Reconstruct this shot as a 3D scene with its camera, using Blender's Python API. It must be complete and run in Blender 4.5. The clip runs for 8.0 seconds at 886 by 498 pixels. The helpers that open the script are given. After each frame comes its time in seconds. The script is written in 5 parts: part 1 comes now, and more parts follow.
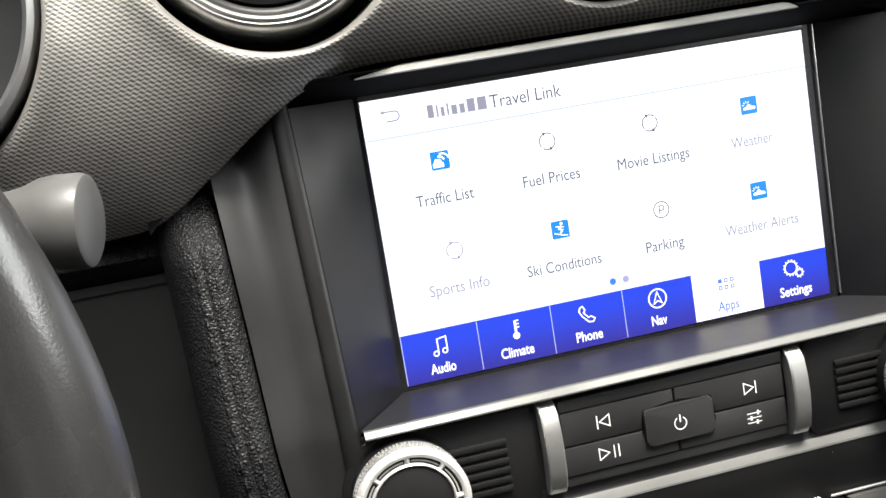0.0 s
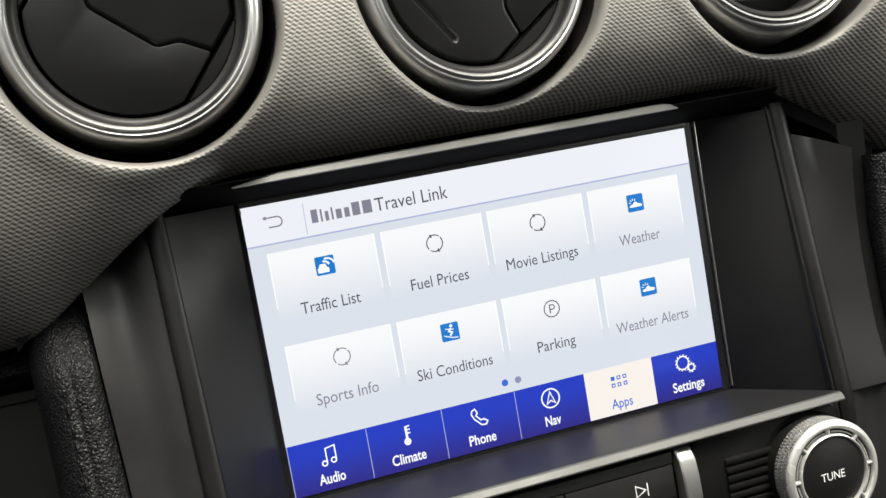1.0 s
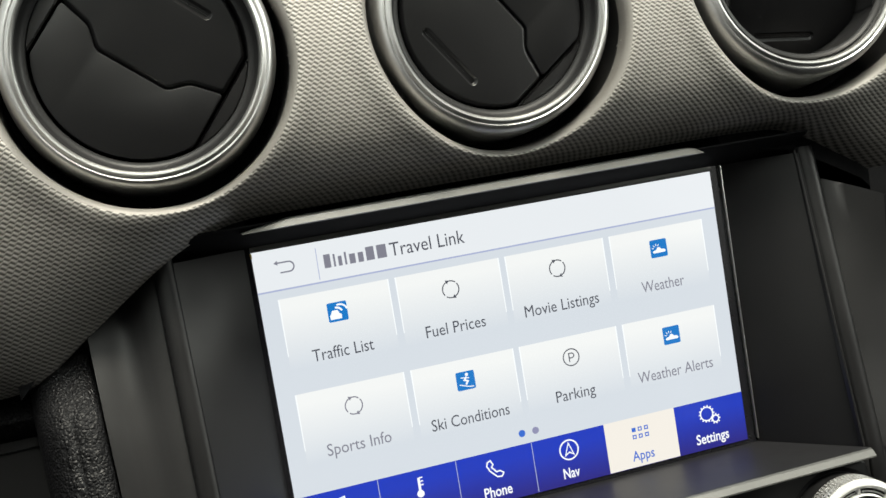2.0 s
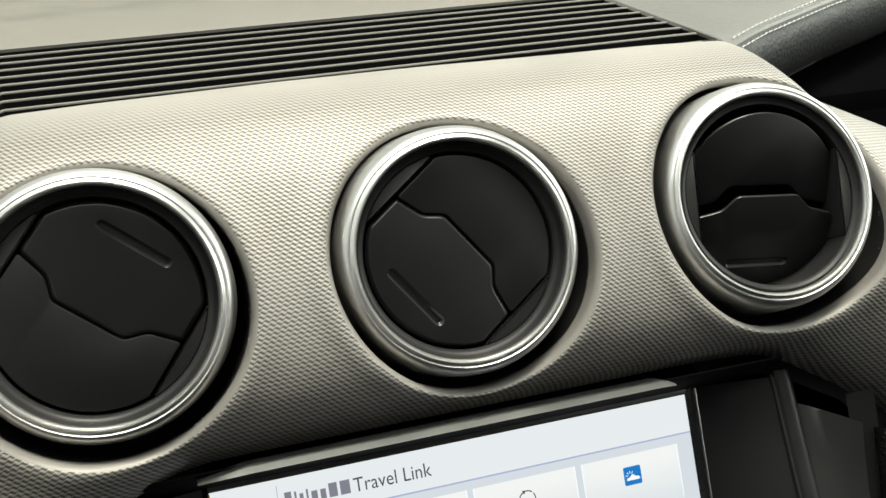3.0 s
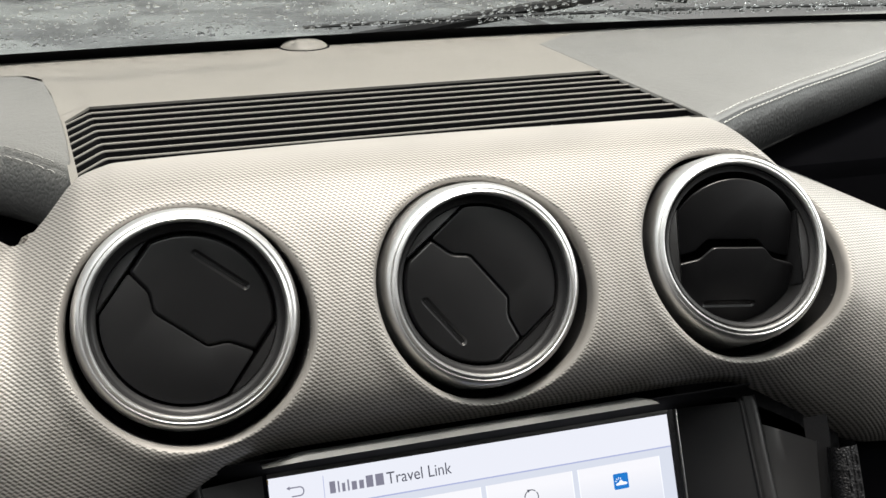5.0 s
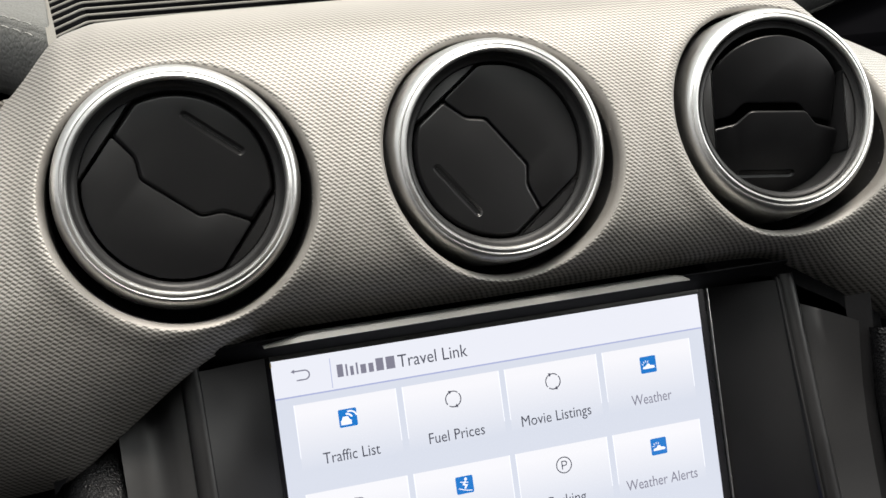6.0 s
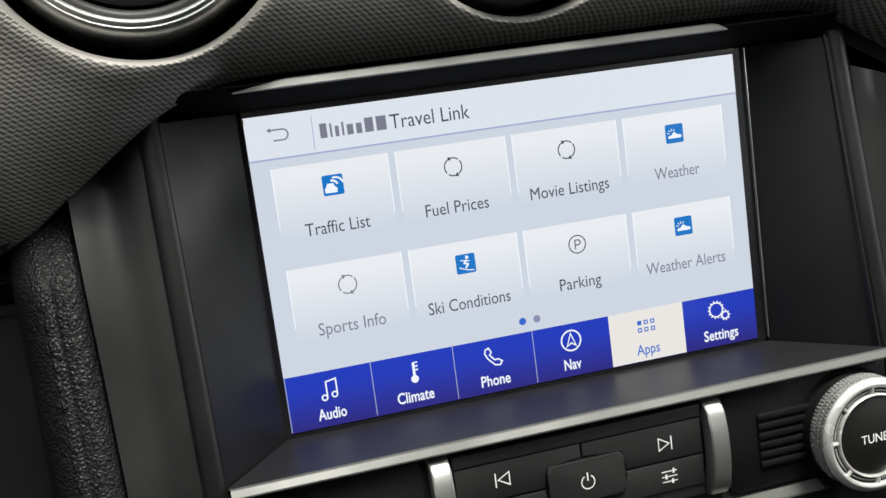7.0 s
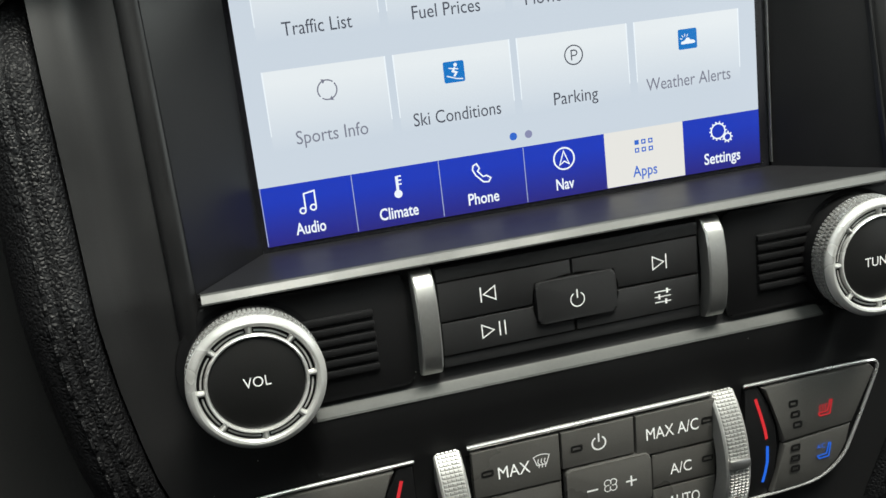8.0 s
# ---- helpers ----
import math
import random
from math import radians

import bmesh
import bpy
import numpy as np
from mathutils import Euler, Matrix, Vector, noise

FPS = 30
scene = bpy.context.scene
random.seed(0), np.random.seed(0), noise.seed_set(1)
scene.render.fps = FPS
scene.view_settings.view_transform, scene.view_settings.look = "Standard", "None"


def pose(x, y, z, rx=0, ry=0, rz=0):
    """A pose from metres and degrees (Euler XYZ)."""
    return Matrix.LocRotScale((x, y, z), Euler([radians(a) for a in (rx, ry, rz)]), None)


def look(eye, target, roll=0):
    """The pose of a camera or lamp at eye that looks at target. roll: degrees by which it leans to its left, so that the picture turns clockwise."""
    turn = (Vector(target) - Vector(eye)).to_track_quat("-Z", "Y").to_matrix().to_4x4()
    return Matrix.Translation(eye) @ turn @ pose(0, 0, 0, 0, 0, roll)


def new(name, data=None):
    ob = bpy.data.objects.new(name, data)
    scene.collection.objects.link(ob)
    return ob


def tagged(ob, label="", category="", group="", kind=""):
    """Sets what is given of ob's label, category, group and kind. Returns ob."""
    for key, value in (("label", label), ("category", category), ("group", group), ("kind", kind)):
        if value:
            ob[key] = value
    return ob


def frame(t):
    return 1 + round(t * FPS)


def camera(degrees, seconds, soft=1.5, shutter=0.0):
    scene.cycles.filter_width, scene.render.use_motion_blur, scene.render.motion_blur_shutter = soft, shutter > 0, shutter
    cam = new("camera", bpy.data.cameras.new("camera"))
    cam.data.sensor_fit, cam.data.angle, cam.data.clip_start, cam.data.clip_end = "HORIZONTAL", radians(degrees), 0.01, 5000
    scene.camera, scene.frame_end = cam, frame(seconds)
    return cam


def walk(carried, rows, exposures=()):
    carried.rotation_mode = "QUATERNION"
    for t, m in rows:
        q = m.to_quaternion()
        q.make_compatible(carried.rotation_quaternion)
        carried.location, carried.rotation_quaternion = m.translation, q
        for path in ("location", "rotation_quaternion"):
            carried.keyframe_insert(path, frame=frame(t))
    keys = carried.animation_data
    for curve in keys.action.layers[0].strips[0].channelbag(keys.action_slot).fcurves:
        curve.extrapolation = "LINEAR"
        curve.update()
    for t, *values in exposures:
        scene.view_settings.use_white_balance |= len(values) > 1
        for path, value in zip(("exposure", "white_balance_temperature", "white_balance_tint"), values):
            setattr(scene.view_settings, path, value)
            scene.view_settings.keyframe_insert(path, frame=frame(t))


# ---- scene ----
cam = camera(46.0, 8.0)
EXPOSURES = [(0.0, 3.0, 6600, 10), (0.2, 2.75, 6700, 10), (0.6, 2.37, 6850, 10), (1.0, 2.22, 6750, 8), (2.5, 2.17, 6850, 4), (3.2, 2.15, 6850, 3), (4.0, 2.2, 6600, 8), (5.5, 2.22, 6600, 11), (6.5, 2.2, 6700, 10), (7.0, 2.03, 6500, 7), (8.0, 2.03, 6450, 3)]
PATH = [
    (0, (-0.1408, -0.3089, 1.0569), (0.2545, 1.3065, -0.0540), -3.36),
    (0.3, (-0.1329, -0.3070, 1.0611), (0.3188, 1.3100, -0.0257), -2.49),
    (0.5, (-0.1294, -0.3072, 1.0643), (0.3520, 1.3144, -0.0028), -2.27),
    (0.8, (-0.1224, -0.3039, 1.0679), (0.4013, 1.3283, 0.0375), -2.12),
    (1, (-0.1227, -0.3004, 1.0659), (0.4280, 1.3317, 0.0495), -1.79),
    (1.2, (-0.1162, -0.2952, 1.0672), (0.4466, 1.3281, 0.0434), -1.42),
    (2.3, (-0.1155, -0.2788, 1.0711), (0.3866, 1.4071, 0.1193), -1.96),
    (2.5, (-0.1138, -0.2679, 1.0784), (0.3917, 1.4326, 0.1550), -1.86),
    (2.7, (-0.1059, -0.2607, 1.0912), (0.4113, 1.4519, 0.1972), -1.64),
    (3, (-0.0968, -0.2631, 1.1084), (0.4560, 1.4696, 0.2765), -1.18),
    (3.5, (-0.1080, -0.2892, 1.1152), (0.4931, 1.4436, 0.3176), 0.36),
    (3.7, (-0.1107, -0.3021, 1.1206), (0.4837, 1.4379, 0.3336), 0.65),
    (4, (-0.1223, -0.3168, 1.1277), (0.4597, 1.4386, 0.3664), 0.90),
    (4.2, (-0.1261, -0.3257, 1.1330), (0.4404, 1.4443, 0.3939), 0.80),
    (5.3, (-0.1214, -0.3282, 1.1302), (0.4211, 1.4494, 0.3915), 0.13),
    (5.5, (-0.1171, -0.3231, 1.1232), (0.4184, 1.4416, 0.3493), -0.08),
    (5.7, (-0.1188, -0.3151, 1.1140), (0.4083, 1.4293, 0.2898), -0.22),
    (6, (-0.1181, -0.3065, 1.1012), (0.3908, 1.4167, 0.2227), -0.49),
    (6.2, (-0.1120, -0.2992, 1.0908), (0.3813, 1.4083, 0.1736), -0.71),
    (6.5, (-0.1102, -0.2928, 1.0720), (0.3567, 1.3831, 0.0854), -0.99),
    (6.7, (-0.1120, -0.2846, 1.0618), (0.3595, 1.3514, 0.0123), -0.64),
    (7, (-0.1119, -0.2815, 1.0444), (0.3662, 1.3177, -0.0575), -0.29),
    (7.2, (-0.1087, -0.2804, 1.0385), (0.3495, 1.2943, -0.1062), -0.48),
    (7.5, (-0.1093, -0.2798, 1.0310), (0.3583, 1.2582, -0.1589), 0.10),
    (7.8, (-0.1097, -0.2799, 1.0205), (0.3528, 1.2141, -0.2261), 0.70),
    (8, (-0.1084, -0.2800, 1.0145), (0.3419, 1.1865, -0.2687), 0.89),
]
walk(cam, [(t, look(eye, target, roll)) for t, eye, target, roll in PATH], exposures=EXPOSURES)
SKY, SUN, SIDE, GLOW = 0.059, 1.5, 1.25, 0.25

# ---- world, sun, exposure ----
world = bpy.data.worlds.new("overcast_sky")
scene.world = world
world.use_nodes = True
_wn, _wl = world.node_tree.nodes, world.node_tree.links
_sky = _wn.new("ShaderNodeTexSky")
_sky.sky_type, _sky.sun_disc = "NISHITA", False
_sky.sun_elevation, _sky.sun_rotation, _sky.dust_density, _sky.ozone_density = radians(75), radians(200), 5.0, 1.0
_grey = _wn.new("ShaderNodeHueSaturation")
_grey.inputs["Saturation"].default_value = 0.06
_wl.new(_sky.outputs[0], _grey.inputs["Color"])
_wl.new(_grey.outputs[0], _wn["Background"].inputs[0])
_wn["Background"].inputs[1].default_value = SKY
_sun = bpy.data.lights.new("sun", "SUN")
_sun.energy, _sun.angle, _sun.color = SUN, radians(20), (1.0, 0.94, 0.86)
new("sun", _sun).matrix_world = look((0.7, 0.35, 5.0), (0, 0.1, 0.9))
# daylight through the passenger's side window
_side = bpy.data.lights.new("window_light", "AREA")
_side.shape, _side.size, _side.size_y, _side.energy, _side.color = "RECTANGLE", 0.8, 0.24, SIDE, (0.97, 1.0, 0.98)
new("window_light", _side).matrix_world = look((0.74, 0.06, 1.22), (0, 0.03, 0.95))

# ---- frame of the centre stack: u right, v up the screen, w out of it, in millimetres ----
TILT = radians(26)
K = Matrix(((1, 0, 0, 0), (0, math.sin(TILT), -math.cos(TILT), 0), (0, math.cos(TILT), math.sin(TILT), 0.85), (0, 0, 0, 1)))


def at(u, v, w, rz=0, rx=0, ry=0):
    return K @ pose(u / 1000, v / 1000, w / 1000, rx, ry, rz)


# ---- materials ----
def nodes_of(m):
    return m.node_tree.nodes, m.node_tree.links


def mat(name, base, rough=0.5, metal=0.0, grain=900.0, vary=0.12, bump=0.1, blotch=30.0, rvary=0.1, spec=0.35, coat=0.0, dist=0.0004):
    """Two scales of colour variation, roughness variation and a fine bump."""
    m = bpy.data.materials.new(name)
    m.use_nodes = True
    n, l = nodes_of(m)
    b = n["Principled BSDF"]
    b.inputs["Roughness"].default_value, b.inputs["Metallic"].default_value = rough, metal
    b.inputs["Specular IOR Level"].default_value, b.inputs["Coat Weight"].default_value = spec, coat
    b.inputs["Coat Roughness"].default_value = 0.08
    co = n.new("ShaderNodeTexCoord")
    fine, wide = n.new("ShaderNodeTexNoise"), n.new("ShaderNodeTexNoise")
    fine.inputs["Scale"].default_value, wide.inputs["Scale"].default_value = grain, blotch
    fine.inputs["Detail"].default_value, wide.inputs["Detail"].default_value = 2, 4
    for t in (fine, wide):
        l.new(co.outputs["Object"], t.inputs["Vector"])
    add = n.new("ShaderNodeMath")
    add.operation = "ADD"
    l.new(fine.outputs["Fac"], add.inputs[0])
    l.new(wide.outputs["Fac"], add.inputs[1])
    mp = n.new("ShaderNodeMapRange")
    mp.inputs["From Min"].default_value, mp.inputs["From Max"].default_value = 0.6, 1.4
    mp.inputs["To Min"].default_value, mp.inputs["To Max"].default_value = 1 - vary, 1 + vary
    l.new(add.outputs[0], mp.inputs["Value"])
    mul = n.new("ShaderNodeVectorMath")
    mul.operation = "SCALE"
    mul.inputs[0].default_value = base
    l.new(mp.outputs[0], mul.inputs["Scale"])
    l.new(mul.outputs[0], b.inputs["Base Color"])
    mr = n.new("ShaderNodeMapRange")
    mr.inputs["From Min"].default_value, mr.inputs["From Max"].default_value = 0.3, 0.7
    mr.inputs["To Min"].default_value, mr.inputs["To Max"].default_value = max(0.02, rough - rvary), min(1, rough + rvary)
    l.new(wide.outputs["Fac"], mr.inputs["Value"])
    l.new(mr.outputs[0], b.inputs["Roughness"])
    if bump:
        bp = n.new("ShaderNodeBump")
        bp.inputs["Strength"].default_value, bp.inputs["Distance"].default_value = bump, dist
        l.new(fine.outputs["Fac"], bp.inputs["Height"])
        l.new(bp.outputs[0], b.inputs["Normal"])
    return m


def glow(name, colour, strength=1.0, rough=0.12):
    """A lit part of the display, under its glossy cover."""
    m = bpy.data.materials.new(name)
    m.use_nodes = True
    b = m.node_tree.nodes["Principled BSDF"]
    b.inputs["Base Color"].default_value = (0.01, 0.01, 0.012, 1)
    b.inputs["Roughness"].default_value, b.inputs["Specular IOR Level"].default_value = rough, 0.25
    b.inputs["Emission Color"].default_value = (*colour, 1)
    b.inputs["Emission Strength"].default_value = strength * GLOW
    return m


def shade(name, low, high, curve=1.0, rough=0.12):
    """A lit part of the display whose picture runs from one tone at its foot to another at its head."""
    m = glow(name, high, 1.0, rough)
    n, l = nodes_of(m)
    co, sp, rp = n.new("ShaderNodeTexCoord"), n.new("ShaderNodeSeparateXYZ"), n.new("ShaderNodeValToRGB")
    l.new(co.outputs["Generated"], sp.inputs[0])
    l.new(sp.outputs[1], rp.inputs[0])
    rp.color_ramp.elements[0].color, rp.color_ramp.elements[1].color = (*low, 1), (*high, 1)
    rp.color_ramp.elements[1].position = curve
    l.new(rp.outputs[0], n["Principled BSDF"].inputs["Emission Color"])
    return m


def leather(name, base, cell=420.0, rough=0.5, strength=0.5, vary=0.18, rvary=0.1):
    """Grained leather: cells with raised centres, wrinkles and wear."""
    m = mat(name, base, rough, grain=cell * 3, vary=vary, bump=0, rvary=rvary)
    n, l = nodes_of(m)
    co, vo, ns = n.new("ShaderNodeTexCoord"), n.new("ShaderNodeTexVoronoi"), n.new("ShaderNodeTexNoise")
    vo.feature = "DISTANCE_TO_EDGE"
    vo.inputs["Scale"].default_value, ns.inputs["Scale"].default_value = cell, cell * 0.35
    l.new(co.outputs["Object"], vo.inputs["Vector"])
    l.new(co.outputs["Object"], ns.inputs["Vector"])
    ad = n.new("ShaderNodeMath")
    ad.operation = "ADD"
    l.new(vo.outputs["Distance"], ad.inputs[0])
    l.new(ns.outputs["Fac"], ad.inputs[1])
    bp = n.new("ShaderNodeBump")
    bp.inputs["Strength"].default_value, bp.inputs["Distance"].default_value = strength, 0.0012
    l.new(ad.outputs[0], bp.inputs["Height"])
    l.new(bp.outputs[0], n["Principled BSDF"].inputs["Normal"])
    return m


def weave(name, base, rough, metal):
    """Pressed film with rows of small slanted ridges that run in zigzags."""
    m = mat(name, base, rough, metal, grain=1500, vary=0.08, bump=0, blotch=14, rvary=0.05)
    n, l = nodes_of(m)
    co, sp = n.new("ShaderNodeTexCoord"), n.new("ShaderNodeSeparateXYZ")
    l.new(co.outputs["Object"], sp.inputs[0])

    def math_node(op, a, b=None, c=None):
        k = n.new("ShaderNodeMath")
        k.operation = op
        for i, x in enumerate((a, b, c)):
            if x is None:
                continue
            if isinstance(x, (int, float)):
                k.inputs[i].default_value = x
            else:
                l.new(x, k.inputs[i])
        return k.outputs[0]

    # rows run along u; each row steps up and down in short slanted dashes
    up = math_node("MULTIPLY", sp.outputs[1], 1 / 0.00128)
    along = math_node("MULTIPLY_ADD", sp.outputs[0], 1 / 0.0021, math_node("MULTIPLY", up, -0.34))
    saw = math_node("FRACT", along)
    dash = math_node("MINIMUM", math_node("DIVIDE", saw, 0.24), math_node("DIVIDE", math_node("SUBTRACT", 1.0, saw), 0.76))
    rows = math_node("SUBTRACT", up, math_node("MULTIPLY", dash, 0.62))
    ridge = math_node("MULTIPLY", math_node("PINGPONG", rows, 0.5), 2.0)
    groove = math_node("SMOOTH_MIN", math_node("DIVIDE", ridge, 0.8), 1.0, 0.3)
    height = math_node("ADD", groove, math_node("MULTIPLY", saw, 0.06))
    bp = n.new("ShaderNodeBump")
    bp.inputs["Strength"].default_value, bp.inputs["Distance"].default_value = 0.45, 0.0003
    l.new(height, bp.inputs["Height"])
    l.new(bp.outputs[0], n["Principled BSDF"].inputs["Normal"])
    # the shade inside the grooves is put into the colour, deepest at their bottom
    groove_shade = n.new("ShaderNodeVectorMath")
    groove_shade.operation = "SCALE"
    l.new(n["Principled BSDF"].inputs["Base Color"].links[0].from_socket, groove_shade.inputs[0])
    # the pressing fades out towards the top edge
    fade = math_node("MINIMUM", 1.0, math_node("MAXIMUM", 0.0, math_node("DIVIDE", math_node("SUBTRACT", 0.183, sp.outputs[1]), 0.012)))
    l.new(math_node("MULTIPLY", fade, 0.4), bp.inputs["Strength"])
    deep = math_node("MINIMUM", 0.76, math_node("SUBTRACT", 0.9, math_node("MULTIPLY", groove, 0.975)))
    l.new(math_node("SUBTRACT", 1.0, math_node("MULTIPLY", deep, fade)), groove_shade.inputs["Scale"])
    l.new(groove_shade.outputs[0], n["Principled BSDF"].inputs["Base Color"])
    return m


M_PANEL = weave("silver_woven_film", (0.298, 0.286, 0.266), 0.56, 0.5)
M_LIP = mat("silver_film_lip", (0.2, 0.191, 0.178), 0.55, 0.4, grain=1500, vary=0.08, bump=0.02)
M_LEDGE = mat("dull_grey_trim", (0.075, 0.077, 0.075), 0.45, 0.2, vary=0.08, bump=0.05)
M_KNURL = mat("knurled_chrome", (0.58, 0.58, 0.57), 0.26, 0.75, vary=0.05, bump=0)
M_ALLOY = mat("satin_alloy", (0.62, 0.62, 0.605), 0.3, 0.5, vary=0.05, bump=0.03, rvary=0.05)
M_BLACK = mat("satin_black_plastic", (0.0085, 0.0085, 0.009), 0.4, vary=0.2, bump=0.06, grain=2500, spec=0.2)
M_MATTE = mat("matte_black_plastic", (0.011, 0.011, 0.011), 0.38, vary=0.2, bump=0.12, grain=2200)
M_SIDE = mat("flat_black_plastic", (0.0125, 0.0125, 0.013), 0.46, vary=0.15, bump=0.08, grain=2500, spec=0.24)
M_FLAP = mat("satin_flap_plastic", (0.0062, 0.0062, 0.0067), 0.34, spec=0.42, vary=0.1, bump=0.04, grain=2500, rvary=0.05)
M_GREY = mat("grey_black_plastic", (0.03, 0.03, 0.03), 0.5, vary=0.15, bump=0.1, grain=2200)
M_BUTTON = mat("button_black_plastic", (0.019, 0.019, 0.0197), 0.42, vary=0.15, bump=0.05, grain=2500)
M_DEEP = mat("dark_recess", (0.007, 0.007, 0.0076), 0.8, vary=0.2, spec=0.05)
# near-black without gloss: the shade of deep hollows is put into the colour
M_VOID = mat("hollow_shade_black", (0.0016, 0.0016, 0.0019), 0.9, vary=0.2, bump=0, spec=0.0)
M_GLOSS = mat("gloss_black_plastic", (0.01, 0.01, 0.012), 0.16, vary=0.1, bump=0.02, rvary=0.05)
M_CHROME = mat("satin_chrome", (0.63, 0.63, 0.62), 0.38, 1.0, vary=0.05, bump=0.02, rvary=0.06)
M_SILVER = mat("brushed_silver", (0.6, 0.6, 0.58), 0.33, 0.9, vary=0.06, bump=0.04, rvary=0.06)
M_TRIM = mat("grey_satin_trim", (0.1, 0.1, 0.095), 0.42, 0.3, vary=0.08, bump=0.05)
M_DASH = mat("dash_top_vinyl", (0.14, 0.134, 0.12), 0.55, vary=0.04, bump=0.25, grain=1600, dist=0.0006, rvary=0.03)
M_SHELF = mat("satin_black_shelf", (0.011, 0.011, 0.012), 0.42, vary=0.1, bump=0.02, rvary=0.05, spec=0.25)
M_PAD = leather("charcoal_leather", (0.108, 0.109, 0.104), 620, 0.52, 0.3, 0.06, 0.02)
M_ROLL = leather("shaded_roll_leather", (0.015, 0.0155, 0.0155), 330, 0.5, 0.3, 0.1, 0.04)
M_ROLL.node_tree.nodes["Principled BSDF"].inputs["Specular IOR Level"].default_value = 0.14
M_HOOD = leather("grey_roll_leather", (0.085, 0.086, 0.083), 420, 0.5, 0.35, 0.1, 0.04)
M_LEATHER = leather("black_leather", (0.006, 0.006, 0.0068), 750, 0.5, 0.6)
M_LEATHER.node_tree.nodes["Principled BSDF"].inputs["Specular IOR Level"].default_value = 0.2
M_THREAD = mat("pale_thread", (0.36, 0.36, 0.34), 0.8, vary=0.15)
M_YARN = mat("grey_thread", (0.2, 0.2, 0.19), 0.8, vary=0.15)
M_WHITE = mat("white_print", (0.8, 0.81, 0.81), 0.5, vary=0.03, bump=0)
M_CLOTH = mat("headliner_cloth", (0.34, 0.34, 0.33), 0.9, vary=0.1)
M_SHELL = mat("cabin_trim", (0.025, 0.025, 0.026), 0.7, vary=0.15)
M_RED = glow("red_mark", (0.9, 0.03, 0.04), 0.7)
M_BLUE = glow("blue_mark", (0.02, 0.16, 0.9), 0.8)


# ---- mesh helpers, millimetres ----
def link(name, bm, material, smooth=True, angle=35):
    bmesh.ops.recalc_face_normals(bm, faces=bm.faces)
    me = bpy.data.meshes.new(name)
    for v in bm.verts:
        v.co *= 0.001
    bm.to_mesh(me)
    bm.free()
    me.materials.append(material)
    if smooth:
        me.shade_smooth()
        me.set_sharp_from_angle(angle=radians(angle))
    return new(name, me)


def part(name, bm, material, parent, label="", smooth=True, angle=35):
    ob = link(name, bm, material, smooth, angle)
    ob.parent = parent
    return tagged(ob, label=label)


def solid(name, bm, material, label, category, kind="", group="", m=None, smooth=True, angle=35):
    ob = link(name, bm, material, smooth, angle)
    ob.matrix_world = m if m is not None else K
    return tagged(ob, label, category, group, kind)


def thing(name, m, label, category, group="", kind=""):
    ob = new(name)
    ob.empty_display_size = 0.02
    ob.matrix_world = m
    return tagged(ob, label, category, group, kind)


def box(bm, x0, x1, y0, y1, z0, z1, bevel=0.0, seg=2):
    m = Matrix.Translation(((x0 + x1) / 2, (y0 + y1) / 2, (z0 + z1) / 2)) @ Matrix.Diagonal((x1 - x0, y1 - y0, z1 - z0, 1))
    made = bmesh.ops.create_cube(bm, size=1, matrix=m)["verts"]
    if bevel:
        edges = {e for v in made for e in v.link_edges}
        bmesh.ops.bevel(bm, geom=list(edges), offset=bevel, segments=seg, affect="EDGES", profile=0.5)
    return bm


def B(*a, **k):
    return box(bmesh.new(), *a, **k)


def lathe(profile, seg=64, cx=0.0, cy=0.0, bm=None, closed=False):
    """Turns (radius, height) pairs about the w axis."""
    bm = bm or bmesh.new()
    rings = []
    for r, h in profile:
        if r < 1e-6:
            rings.append([bm.verts.new((cx, cy, h))])
        else:
            rings.append([bm.verts.new((cx + r * math.cos(2 * math.pi * i / seg), cy + r * math.sin(2 * math.pi * i / seg), h)) for i in range(seg)])
    pairs = list(zip(rings, rings[1:])) + ([(rings[-1], rings[0])] if closed else [])
    for a, b in pairs:
        for i in range(seg):
            j = (i + 1) % seg
            quad = [a[i % len(a)], a[j % len(a)], b[j % len(b)], b[i % len(b)]]
            quad = [x for k, x in enumerate(quad) if x not in quad[:k]]
            if len(quad) > 2:
                bm.faces.new(quad)
    return bm


def sheet(fn, nu, nv, bm=None):
    """A grid from fn(s, t), s and t from 0 to 1."""
    bm = bm or bmesh.new()
    g = [[bm.verts.new(fn(i / nu, j / nv)) for j in range(nv + 1)] for i in range(nu + 1)]
    for i in range(nu):
        for j in range(nv):
            bm.faces.new((g[i][j], g[i + 1][j], g[i + 1][j + 1], g[i][j + 1]))
    return bm


def prism(poly, w0, w1, bevel=0.0, bm=None, seg=2):
    """A flat outline raised from w0 to w1, its front edge rounded."""
    bm = bm or bmesh.new()
    a = [bm.verts.new((x, y, w0)) for x, y in poly]
    b = [bm.verts.new((x, y, w1)) for x, y in poly]
    bm.faces.new(a[::-1])
    top = bm.faces.new(b)
    for i in range(len(poly)):
        j = (i + 1) % len(poly)
        bm.faces.new((a[i], a[j], b[j], b[i]))
    if bevel:
        bmesh.ops.bevel(bm, geom=list(top.edges), offset=bevel, segments=seg, affect="EDGES", profile=0.5)
        bm.normal_update()
        crown = max((f for f in bm.faces if abs(f.normal.z) > 0.9 and abs(f.calc_center_median().z - w1) < 1e-3), key=lambda f: f.calc_area())
        for e in crown.edges:
            e.smooth = False
    return bm


